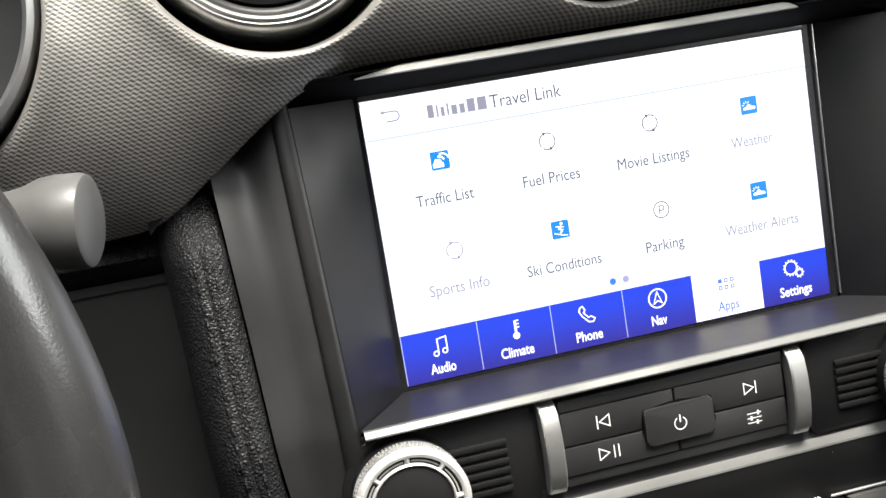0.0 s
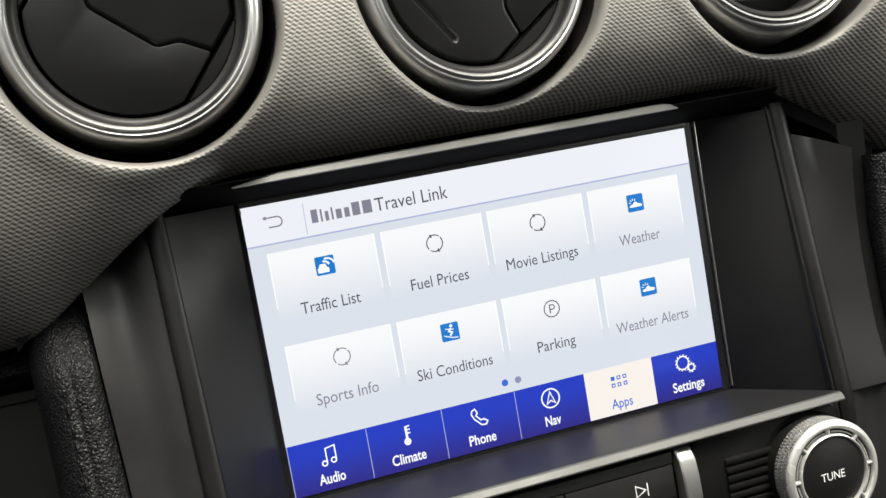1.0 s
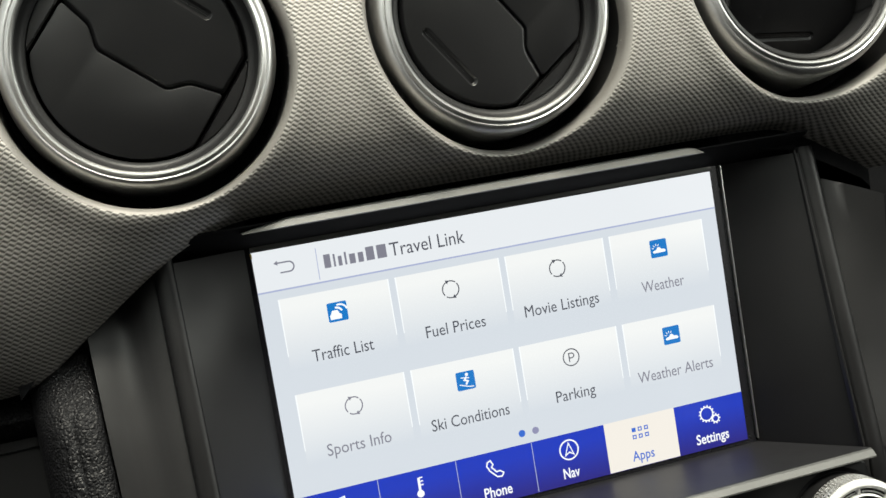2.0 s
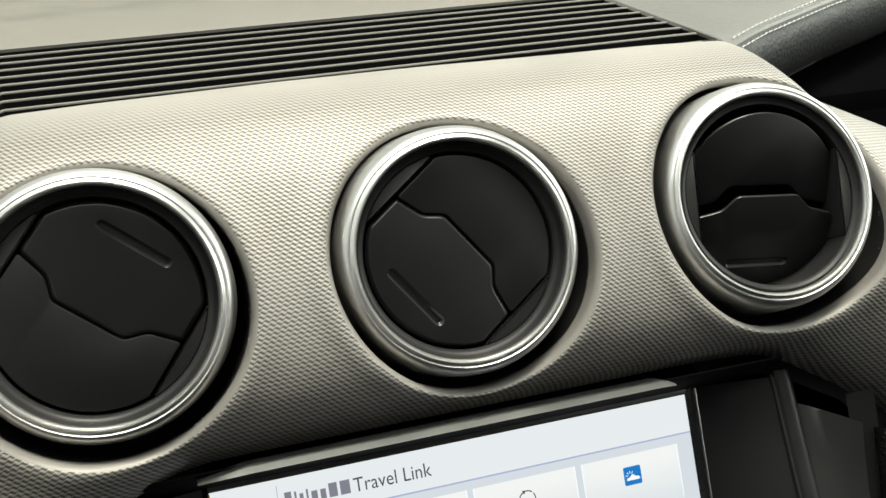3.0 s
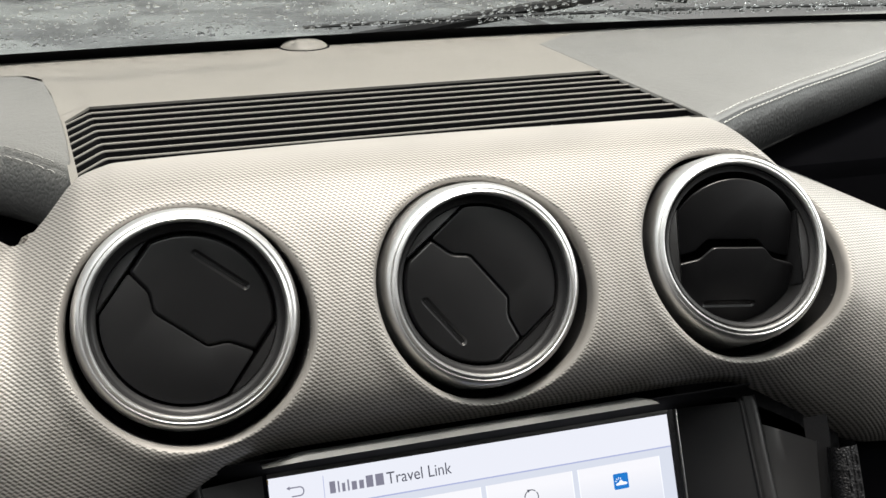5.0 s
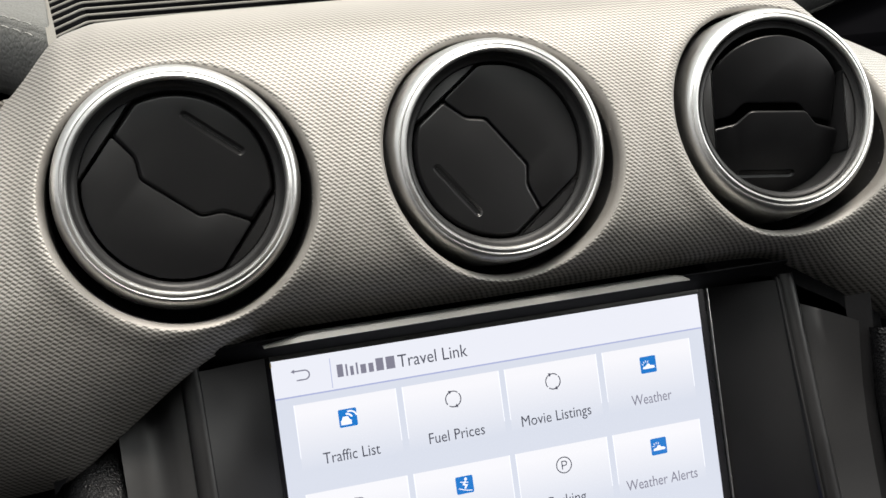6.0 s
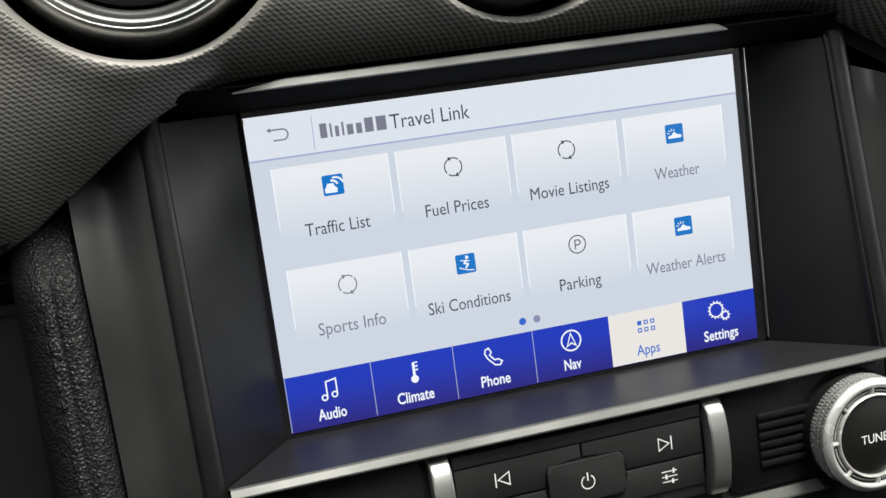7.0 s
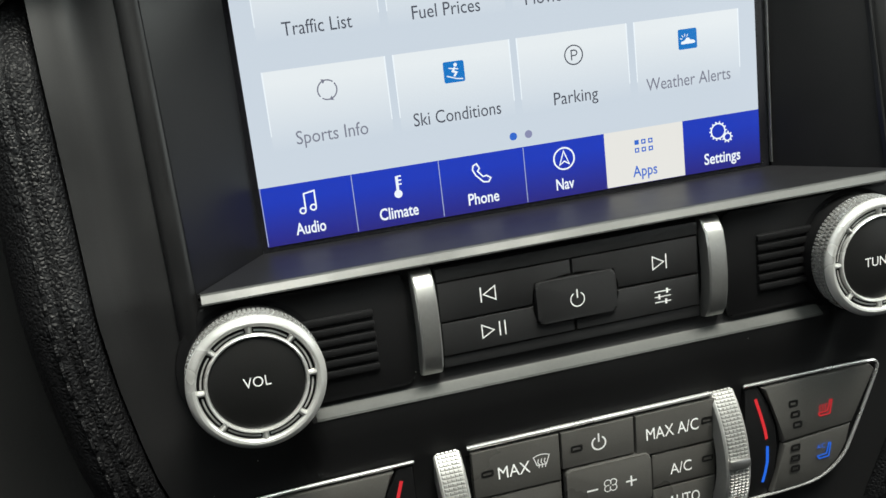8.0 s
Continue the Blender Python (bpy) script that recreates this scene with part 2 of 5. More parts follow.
def ribbon(pts, width, w, bm=None, closed=False):
    """A flat line of a given width through 2D points."""
    bm = bm or bmesh.new()
    n = len(pts)
    left, right = [], []
    for i, p in enumerate(pts):
        a = pts[(i - 1) % n] if closed or i else p
        b = pts[(i + 1) % n] if closed or i < n - 1 else p
        d1 = Vector((p[0] - a[0], p[1] - a[1]))
        d2 = Vector((b[0] - p[0], b[1] - p[1]))
        d = (d1.normalized() if d1.length else Vector((0, 0))) + (d2.normalized() if d2.length else Vector((0, 0)))
        d = d.normalized() if d.length else Vector((1, 0))
        k = 1.0
        if d1.length and d2.length:
            k = 1 / max(0.45, abs(d.dot(d1.normalized())))
        o = Vector((-d.y, d.x)) * width / 2 * k
        left.append(bm.verts.new((p[0] + o.x, p[1] + o.y, w)))
        right.append(bm.verts.new((p[0] - o.x, p[1] - o.y, w)))
    for i in range(n if closed else n - 1):
        j = (i + 1) % n
        bm.faces.new((right[i], right[j], left[j], left[i]))
    return bm


def flat(poly, w, bm=None):
    bm = bm or bmesh.new()
    bm.faces.new([bm.verts.new((x, y, w)) for x, y in poly])
    return bm


def arc(cx, cy, r, a0, a1, n=24):
    return [(cx + r * math.cos(radians(a0 + (a1 - a0) * i / n)), cy + r * math.sin(radians(a0 + (a1 - a0) * i / n))) for i in range(n + 1)]


def round_rect(x0, x1, y0, y1, r, n=5):
    return arc(x1 - r, y1 - r, r, 0, 90, n) + arc(x0 + r, y1 - r, r, 90, 180, n) + arc(x0 + r, y0 + r, r, 180, 270, n) + arc(x1 - r, y0 + r, r, 270, 360, n)


def tube(pts, r, seg=8, bm=None, caps=True):
    """A round rod through 3D points; r may be one number or one for each point."""
    bm = bm or bmesh.new()
    pts = [Vector(p) for p in pts]
    rs = r if isinstance(r, (list, tuple)) else [r] * len(pts)
    rings, ref = [], None
    for i, p in enumerate(pts):
        d = (pts[min(i + 1, len(pts) - 1)] - pts[max(i - 1, 0)]).normalized()
        ref = ref or (Vector((0, 0, 1)) if abs(d.z) < 0.9 else Vector((1, 0, 0)))
        a = d.cross(ref).normalized()
        b = d.cross(a).normalized()
        rings.append([bm.verts.new(p + rs[i] * (a * math.cos(2 * math.pi * k / seg) + b * math.sin(2 * math.pi * k / seg))) for k in range(seg)])
    for x, y in zip(rings, rings[1:]):
        for k in range(seg):
            bm.faces.new((x[k], x[(k + 1) % seg], y[(k + 1) % seg], y[k]))
    if caps:
        bm.faces.new(rings[0][::-1])
        bm.faces.new(rings[-1])
    return bm


def spline(points, x):
    """A smooth curve through (x, y) points, straight on beyond its ends."""
    xs, ys = [p[0] for p in points], [p[1] for p in points]
    if x <= xs[0]:
        return ys[0] + (x - xs[0]) * (ys[1] - ys[0]) / (xs[1] - xs[0])
    if x >= xs[-1]:
        return ys[-1] + (x - xs[-1]) * (ys[-1] - ys[-2]) / (xs[-1] - xs[-2])
    i = max(k for k in range(len(xs) - 1) if xs[k] <= x)
    h = xs[i + 1] - xs[i]
    t = (x - xs[i]) / h

    def slope(k):
        a, b = max(k - 1, 0), min(k + 1, len(xs) - 1)
        return (ys[b] - ys[a]) / (xs[b] - xs[a])
    m0, m1 = slope(i) * h, slope(i + 1) * h
    return (2 * t**3 - 3 * t**2 + 1) * ys[i] + (t**3 - 2 * t**2 + t) * m0 + (-2 * t**3 + 3 * t**2) * ys[i + 1] + (t**3 - t**2) * m1


def text_mesh(s, bold=0.0):
    cu = bpy.data.curves.new("t", "FONT")
    cu.offset = bold
    cu.body, cu.align_x, cu.size, cu.resolution_u = s, "CENTER", 1.0, 3
    ob = bpy.data.objects.new("t", cu)
    me = bpy.data.meshes.new_from_object(ob)
    bpy.data.objects.remove(ob)
    return me


_cap = max(v.co.y for v in text_mesh("H").vertices)


def text(s, u, v, w, width, cap, material, parent, label="", name="lettering", bold=0.0):
    """A line of lettering centred at u, its capitals centred at v, in millimetres."""
    me = text_mesh(s, bold)
    xs = [p.co.x for p in me.vertices]
    kx, ky, mid = width / (max(xs) - min(xs)), cap / _cap, (max(xs) + min(xs)) / 2
    for p in me.vertices:
        p.co = Vector((u + (p.co.x - mid) * kx, v + p.co.y * ky - cap / 2, w)) * 0.001
    me.materials.clear()
    me.materials.append(material)
    ob = new(name, me)
    ob.parent = parent
    return tagged(ob, label=label)


# ---- cabin around: floor, roof, sides, glass ----
def slab(name, pts, material, label, category, thick=0.03):
    """A plate from world corners, given a thickness along its normal."""
    bm = bmesh.new()
    vs = [bm.verts.new(Vector(p) * 1000) for p in pts]
    f = bm.faces.new(vs)
    bm.normal_update()
    out = bmesh.ops.extrude_face_region(bm, geom=[f])
    for g in out["geom"]:
        if isinstance(g, bmesh.types.BMVert):
            g.co += f.normal * thick * 1000
    return solid(name, bm, material, label, category, "structure", m=Matrix(), smooth=False)


HEAD_Y, HEAD_Z, BASE_Y, BASE_Z = -0.27, 1.34, 0.398, 0.985
slab("floor", [(-0.78, -1.4, 0.25), (0.78, -1.4, 0.25), (0.78, 0.75, 0.25), (-0.78, 0.75, 0.25)], M_DEEP, "dark carpeted cabin floor", "floor", -0.03)
slab("ceiling", [(-0.62, -1.4, HEAD_Z), (-0.62, HEAD_Y, HEAD_Z), (0.62, HEAD_Y, HEAD_Z), (0.62, -1.4, HEAD_Z)], M_CLOTH, "grey cloth headliner of the cabin", "ceiling", 0.03)
slab("wall_rear", [(-0.78, -1.4, 0.25), (-0.7, -1.4, 1.4), (0.7, -1.4, 1.4), (0.78, -1.4, 0.25)], M_SHELL, "dark rear end of the cabin", "wall", 0.03)
slab("wall_front", [(-0.78, 0.75, 0.25), (0.78, 0.75, 0.25), (0.78, 0.62, 0.9), (-0.78, 0.62, 0.9)], M_SHELL, "dark bulkhead under the dashboard", "wall", -0.03)
for sx, nm in ((-1, "wall_left"), (1, "wall_right")):
    slab(nm, [(0.78 * sx, -1.4, 0.25), (0.78 * sx, 0.75, 0.25), (0.78 * sx, 0.62, 1.1), (0.78 * sx, -1.4, 1.1)], M_SHELL, "dark door trim beside the seats", "wall", 0.03 * -sx)
    slab("pillar_left" if sx < 0 else "pillar_right", [(0.78 * sx, -1.4, 1.1), (0.78 * sx, -1.15, 1.1), (0.62 * sx, -1.1, HEAD_Z), (0.62 * sx, -1.4, HEAD_Z)], M_SHELL, "dark rear quarter trim", "wall", 0.03 * -sx)

# ---- dashboard panel with the round openings ----
PROFILE_MID = [(64, 14), (65, 17.6), (67, 22.4), (70, 26.6), (75, 30.8), (82, 34.2), (90, 35.6), (100, 35.4), (112, 33.8), (125, 31), (140, 27), (152, 22.4), (163, 15.4), (172, 6.4), (180, -6), (185, -17), (187.5, -28), (187, -38)]
PROFILE = [(64, 14), (66, 17), (70, 21.6), (76, 26.4), (84, 31), (94, 34.6), (104, 36), (114, 35.8), (125, 34.3), (140, 30.2), (152, 24.6), (163, 17), (172, 7), (180, -6), (185, -17), (187.5, -28), (187, -38)]
TOP = [(-360, 168), (-188, 166), (-172, 153), (-160, 165), (-152, 175), (-147, 180.5), (-135, 186.4), (-104, 187.3), (-40, 188.4), (20, 188.5), (104, 187.7), (140, 186.6), (146, 182.5), (152, 175), (164, 164), (190, 153), (224, 139), (300, 112), (420, 95)]
BOTTOM = [(-360, 18), (-180, 21), (-160, 22.5), (-149, 31), (-130, 45), (-113, 57), (-102, 62), (-90, 65), (0, 65.5), (90, 66), (112, 65), (124, 60), (140, 50), (158, 37), (172, 28), (200, 25), (420, 25)]
HOLES = [(-110.6, 115.6, 46.0), (2.4, 116.3, 46.1), (118.0, 118.4, 46.9), (-238, 102, 59)]
STRETCH = {118.0: 1.045}


def line(points, x):
    return float(np.interp(x, [p[0] for p in points], [p[1] for p in points]))


def eased(points, sigma):
    """The same outline with its corners rounded off."""
    xs = np.arange(-460, 521, 1.0)
    ys = np.interp(xs, [p[0] for p in points], [p[1] for p in points])
    k = np.exp(-0.5 * (np.arange(-20, 21) / sigma) ** 2)
    ys = np.convolve(np.pad(ys, 20, mode="edge"), k / k.sum(), mode="valid")
    return list(zip(xs, ys))


TOP, BOTTOM = eased(TOP, 2.6), eased(BOTTOM, 6.0)
_tx, _ty, _by = np.array([p[0] for p in TOP]), np.array([p[1] for p in TOP]), np.array([p[1] for p in BOTTOM])


def panel_w(u, v):
    lo, hi = float(np.interp(u, _tx, _by)), float(np.interp(u, _tx, _ty))
    s = (v - lo) / (hi - lo)
    flank = min(1, max(0, (abs(u) - 112) / 46))
    flank = flank * flank * (3 - 2 * flank)
    w = spline(PROFILE, 64 + s * (187.5 - 64)) * flank + spline(PROFILE_MID, 64 + s * (187.5 - 64)) * (1 - flank)
    side = min(1, max(0, (abs(u) - 105) / 45))
    side = side * side * (3 - 2 * side)
    w += side * (3.5 * math.exp(-((s - 0.5) / 0.2) ** 2) - (4.0 if u < 0 else 5) * max(0, 1 - s / 0.45) ** 1.3)
    # the driver's end curls away below the middle
    low = min(1, max(0, (0.85 - s) / 0.35))
    w -= 0.0012 * max(0, min(-u, 190) - 112) ** 2 * low * low * (3 - 2 * low)
    far = max(0, abs(u) - 150)
    w -= 0.0016 * far * far
    left = min(1, max(0, (-137 - u) / 10))
    w += 8 * left * max(0, (s - 0.72) / 0.28) ** 2
    for cu, cv, r in HOLES:
        d = math.hypot((u - cu) / STRETCH.get(cu, 1.0), v - cv) - r
        if d < 14:
            w += 0.8 * math.exp(-((d - 2.0) / 3.6) ** 2)
    return w


CELLS = [(-330, -165, 3), (-165, -56, 0), (-56, 58, 1), (58, 176, 2)]


def dashboard_panel():
    """The face in cells; round each opening the mesh runs in rings into a rolled lip."""
    bm = bmesh.new()
    nv, nu = 72, 54

    def outline(u, s):
        lo, hi = float(np.interp(u, _tx, _by)), float(np.interp(u, _tx, _ty))
        return u, lo + (hi - lo) * s
    for u0, u1, k in CELLS:
        cu, cv, r = HOLES[k]
        ex = STRETCH.get(cu, 1.0)
        rim = [outline(u1, j / nv) for j in range(nv)] + [outline(u1 + (u0 - u1) * i / nu, 1) for i in range(nu)]
        rim += [outline(u0, 1 - j / nv) for j in range(nv)] + [outline(u0 + (u1 - u0) * i / nu, 0) for i in range(nu)]
        rings = []
        for dr, dw in ((-2.3, -8.0), (-2.3, -3.4), (-2.15, -2.3), (-1.75, -1.35), (-1.2, -0.65), (-0.6, -0.2)):
            ring = []
            for x, y in rim:
                a = math.atan2(y - cv, (x - cu) / ex)
                q = (cu + (r + dr) * ex * math.cos(a), cv + (r + dr) * math.sin(a))
                ring.append(bm.verts.new((q[0], q[1], panel_w(cu + r * ex * math.cos(a), cv + r * math.sin(a)) + dw)))
            rings.append(ring)
        for f in (0, 0.03, 0.07, 0.12, 0.18, 0.25, 0.33, 0.42, 0.51, 0.6, 0.69, 0.78, 0.87, 0.94, 1.0):
            ring = []
            for x, y in rim:
                a = math.atan2(y - cv, (x - cu) / ex)
                qx, qy = cu + r * ex * math.cos(a), cv + r * math.sin(a)
                qx, qy = qx + (x - qx) * f, qy + (y - qy) * f
                ring.append(bm.verts.new((qx, qy, panel_w(qx, qy))))
            rings.append(ring)
        for p, q in zip(rings, rings[1:]):
            for i in range(len(rim)):
                j = (i + 1) % len(rim)
                bm.faces.new((p[i], q[i], q[j], p[j]))
    plain = [[bm.verts.new((*outline(u, j / nv), panel_w(*outline(u, j / nv)))) for j in range(nv + 1)] for u in np.linspace(176, 400, 90)]
    for p, q in zip(plain, plain[1:]):
        for j in range(nv):
            bm.faces.new((p[j], q[j], q[j + 1], p[j + 1]))
    # the lower edge turns under
    foot = [outline(float(u), 0) for u in np.arange(-330, 400.1, 2.0)]
    rows = [[bm.verts.new((x, y + dy, panel_w(x, y) + dz)) for x, y in foot] for dy, dz in ((0, 0), (-0.8, -1.2), (-0.6, -4), (2, -14))]
    for p, q in zip(rows, rows[1:]):
        for i in range(len(foot) - 1):
            bm.faces.new((p[i], p[i + 1], q[i + 1], q[i]))
    bmesh.ops.remove_doubles(bm, verts=bm.verts, dist=0.02)
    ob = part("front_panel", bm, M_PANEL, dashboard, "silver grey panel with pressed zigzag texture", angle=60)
    ob.data.materials.append(M_LIP)
    for f in ob.data.polygons:
        c = f.center * 1000
        if any(math.hypot((c.x - cu) / STRETCH.get(cu, 1.0), c.y - cv) < r - 0.7 for cu, cv, r in HOLES):
            f.material_index = 1
    return ob


dashboard = thing("dashboard", K, "dashboard with a silver grey textured panel and padded charcoal top", "dashboard")
dashboard_panel()


# a black sheet for the shade below the passenger's pad, and the thin beading along the panel's sloping edge
part("pad_shade_sheet", sheet(lambda s, t: (138 + 580 * s, 152 - 140 * t, -46), 6, 4), M_VOID, dashboard)
part("edge_bead", tube([(u, line(TOP, u) + 1.2, panel_w(u, line(TOP, u)) + 1) for u in range(152, 392, 6)], 1.1, 6), M_BLACK, dashboard, "thin black beading")


def opening_sleeve(cu, cv, r):
    """The dark wall that runs back from the rolled rim of an opening."""
    def fn(s, t):
        a = 2 * math.pi * s
        k, ex = r - 2.2, STRETCH.get(cu, 1.0)
        top = panel_w(cu + r * math.cos(a), cv + r * math.sin(a)) - 3.9
        return (cu + k * ex * math.cos(a), cv + k * math.sin(a), top + (5.5 - top) * t)
    bm = sheet(fn, 96, 2)
    bmesh.ops.remove_doubles(bm, verts=bm.verts, dist=0.01)
    return part("opening_sleeve", bm, M_MATTE, dashboard)


for _h in HOLES:
    opening_sleeve(*_h)


# ---- round air vents ----
def filleted(poly, r, n=4):
    """The outline with its sharp corners rounded off."""
    out = []
    for i, p in enumerate(poly):
        a, p, b = Vector(poly[i - 1]), Vector(p), Vector(poly[(i + 1) % len(poly)])
        da, db = a - p, b - p
        if da.angle(db) > 2.9:
            out.append(tuple(p))
            continue
        k = min(r, da.length * 0.45, db.length * 0.45)
        s, e = p + da.normalized() * k, p + db.normalized() * k
        for j in range(n + 1):
            t = j / n
            out.append(tuple(s * (1 - t) ** 2 + p * 2 * t * (1 - t) + e * t * t))
    return out


def inset(poly, d):
    """The outline moved inwards by d (outline runs anticlockwise)."""
    out = []
    for i, p in enumerate(poly):
        a, p, b = Vector(poly[i - 1]), Vector(p), Vector(poly[(i + 1) % len(poly)])
        e0, e1 = (p - a).normalized(), (b - p).normalized()
        m = Vector((-e0.y - e1.y, e0.x + e1.x)).normalized()
        out.append(tuple(p + m * d / max(0.5, m.dot(Vector((-e0.y, e0.x))))))
    return out


def plate(outer, w0, w1, rolls, slot=None):
    """A flap: outer outline, a rolled edge given as (inset, drop) steps, and a finger slot pressed into it."""
    bm = bmesh.new()
    loops = [[bm.verts.new((x, y, w0)) for x, y in outer]]
    for d, drop in rolls:
        loops.append([bm.verts.new((x, y, w1 - drop)) for x, y in inset(outer, d)])
    for p, q in zip(loops, loops[1:]):
        for i in range(len(p)):
            j = (i + 1) % len(p)
            bm.faces.new((p[i], p[j], q[j], q[i]))
    ring = loops[-1]
    edges = [bm.edges.get((ring[i], ring[(i + 1) % len(ring)])) for i in range(len(ring))]
    if slot:
        rims = []
        for d, drop in ((0, 0), (0.25, 0.15), (0.6, 0.75), (0.9, 0.95)):
            rims.append([bm.verts.new((x, y, w1 - drop)) for x, y in inset(slot, d)])
        for p, q in zip(rims, rims[1:]):
            for i in range(len(p)):
                j = (i + 1) % len(p)
                bm.faces.new((p[i], p[j], q[j], q[i]))
        bm.faces.new(rims[-1])
        edges += [bm.edges.get((rims[0][i], rims[0][(i + 1) % len(slot)])) for i in range(len(slot))]
        bmesh.ops.triangle_fill(bm, edges=edges, use_beauty=True, normal=(0, 0, 1))
    else:
        bm.faces.new(ring)
    return bm


def vent_parts(root, opened):
    ring = [(34.9, 27), (34.9, 32.0), (35.1, 32.8), (35.5, 33.3), (36.0, 33.4), (36.45, 33.1), (36.8, 32.6), (37.1, 32.5), (37.5, 32.75), (38.0, 32.65), (38.6, 32.2), (39.2, 31.5), (39.8, 30.3), (40.4, 28.4), (40.9, 24.5), (41.4, 18), (41.8, 11), (42, 7)]
    part("chrome_ring", lathe(ring, 128), M_CHROME, root, "satin chrome ring", angle=40)
    part("housing", lathe([(50, 5.6), (41, 6), (40.8, 11)], 72), M_DEEP, root)
    lift = 2.5 if opened else 0.0
    part("inner_sleeve", lathe([(35.2, 31.4), (34.8, 31.0), (34.4, 30.0 + lift * 0.3), (33.9, 29.0 + lift), (33.3, 28.3 + lift), (32.7, 28.0 + lift), (32.2, 27.9 + lift), (32.05, 27.6 + lift), (32.0, 27.0 + lift), (31.9, -20), (0, -22)], 128), M_SIDE, root, "black inner sleeve", angle=30)
    drum = thing_part("drum", root)
    flat_x, rad = 27.6, 31.9
    # the side cheeks beside the flaps
    a = math.degrees(math.acos(flat_x / rad))
    for sx in (-1, 1):
        poly = arc(0, 0, rad, -a, a, 12) if sx > 0 else arc(0, 0, rad, 180 - a, 180 + a, 12)
        part("cheek", plate(filleted(poly, 0.6), -14, 27.7 + lift, [(0, 0.5), (0.15, 0.15), (0.45, 0)]), M_SIDE, drum)
    gap, xs, rr = 0.15, flat_x - 0.8, rad - 0.85
    a = math.degrees(math.acos(xs / rr))
    edge = [(-xs, -2.7), (-16.8, -0.3), (-11.6, 4.9), (11.6, 4.9), (16.8, -0.3), (xs, -2.7)]
    upper = filleted([(x, y + gap) for x, y in edge] + arc(0, 0, rr, a, 180 - a, 40), 1.6)
    lower = filleted([(x, y - gap) for x, y in edge][::-1] + arc(0, 0, rr, 180 + a, 360 - a, 40), 1.6)
    slot = round_rect(-12.4, 12.4, -22.8, -19.4, 1.65)
    crisp = [(0, 0.7), (0.12, 0.3), (0.3, 0.08), (0.6, 0)]
    soft = [(0, 1.5), (0.9, 0.25), (1.15, 0.06), (1.5, 0)]
    up = plate(upper, 24.0, 27.3, crisp)
    low = plate(lower, 24.0, 27.5, soft, slot)
    if opened:
        # both flaps folded back so that their meeting edges stand forward
        def fold(bm, cy, cw, deg, dw=0):
            bmesh.ops.rotate(bm, verts=bm.verts, cent=(0, cy, cw), matrix=Matrix.Rotation(radians(deg), 3, "X"))
            bmesh.ops.translate(bm, verts=bm.verts, vec=(0, 0, dw))
        up.free()
        low.free()
        up = plate(upper, 25.6, 27.3, [(0, 0.5), (0.2, 0.2), (0.8, 0)])
        low = plate(lower, 26.0, 27.2, [(0, 0.45), (0.15, 0.15), (0.5, 0)], slot)
        fold(up, 0, 25, 20, -5)
        fold(low, 0, 18, 31, 1)
    part("upper_flap", up, M_FLAP, drum, angle=30)
    part("lower_flap", low, M_FLAP, drum, "flap with a pressed finger slot", angle=30)
    return drum


def thing_part(name, parent):
    """A turning part that carries pieces of its own."""
    bm = lathe([(30.8, -19), (30.9, -17), (0.0, -16.5)], 48)
    return part(name, bm, M_DEEP, parent)


def vent(u, v, turn, opened, label, nod=0.0, swing=0.0):
    m = at(u, v, 30) @ Matrix.Rotation(radians(nod), 4, "X") @ Matrix.Rotation(radians(swing), 4, "Y") @ Matrix.Rotation(radians(turn), 4, "Z") @ Matrix.Translation((0, 0, -0.03))
    root = thing("air_vent", m, label, "air vent", "round air vents in the dashboard")
    vent_parts(root, opened)
    return root


vent(-111.2, 117.9, 141.1, False, "closed round black air vent in a chrome ring beside the instruments")
vent(1.5, 117.7, -53.2, False, "closed round black air vent in a chrome ring above the display")
vent(116.2, 120.6, -6.0, True, "open round black air vent in a satin chrome ring", nod=-4, swing=-3)

# instrument cluster pod, only its edge shows
pod = thing("instrument_cluster", at(-238, 104, 0), "round instrument pod with a silver ring behind the wheel", "instrument cluster")
part("ring", lathe([(51, 20), (51.5, 27), (53, 29), (55, 28), (56, 24), (56.5, 5)], 96), M_CHROME, pod, "satin silver ring")
part("dial_face", lathe([(51.2, 20), (48, 0), (0, -2)], 64), M_GREY, pod, "dark dial face")
part("surround", lathe([(62, 8), (56.3, 8), (56, 4)], 64), M_DEEP, pod)

# ---- top of the dashboard ----
SEAM = [(150, 104), (181, 125.4), (243, 160.5), (310, 194.5), (366, 224.5), (420, 246), (520, 262), (720, 262)]
SEAM_LEFT = [(149.5, 108), (156.5, 123.4), (165, 138), (176, 153), (200, 178), (260, 215), (330, 235), (720, 250)]
PAD_REAR = [(140, 300), (147, 308), (165, 323), (187, 338), (210, 347), (235, 353), (300, 358), (720, 358)]
GX0, GX1, GY0, GY1 = -155.5, 148.0, 112.0, 222.0
ZT = 1003.5
# the car's own axes are turned a little against the display's face
TURN = Matrix.Translation((0, 0.118, 0)) @ Matrix.Rotation(radians(2.2), 4, "Z") @ Matrix.Translation((0, -0.118, 0))
TURN_MM = Matrix.Translation((0, 118, 0)) @ Matrix.Rotation(radians(2.2), 4, "Z") @ Matrix.Translation((0, -118, 0))


def dash_part(name, bm, material, label="", angle=35):
    """A part of the dashboard that is given in world millimetres."""
    bm.transform(Matrix.Diagonal((1000, 1000, 1000, 1)) @ K.inverted() @ Matrix.Diagonal((0.001, 0.001, 0.001, 1)) @ TURN_MM)
    return part(name, bm, material, dashboard, label, angle=angle)


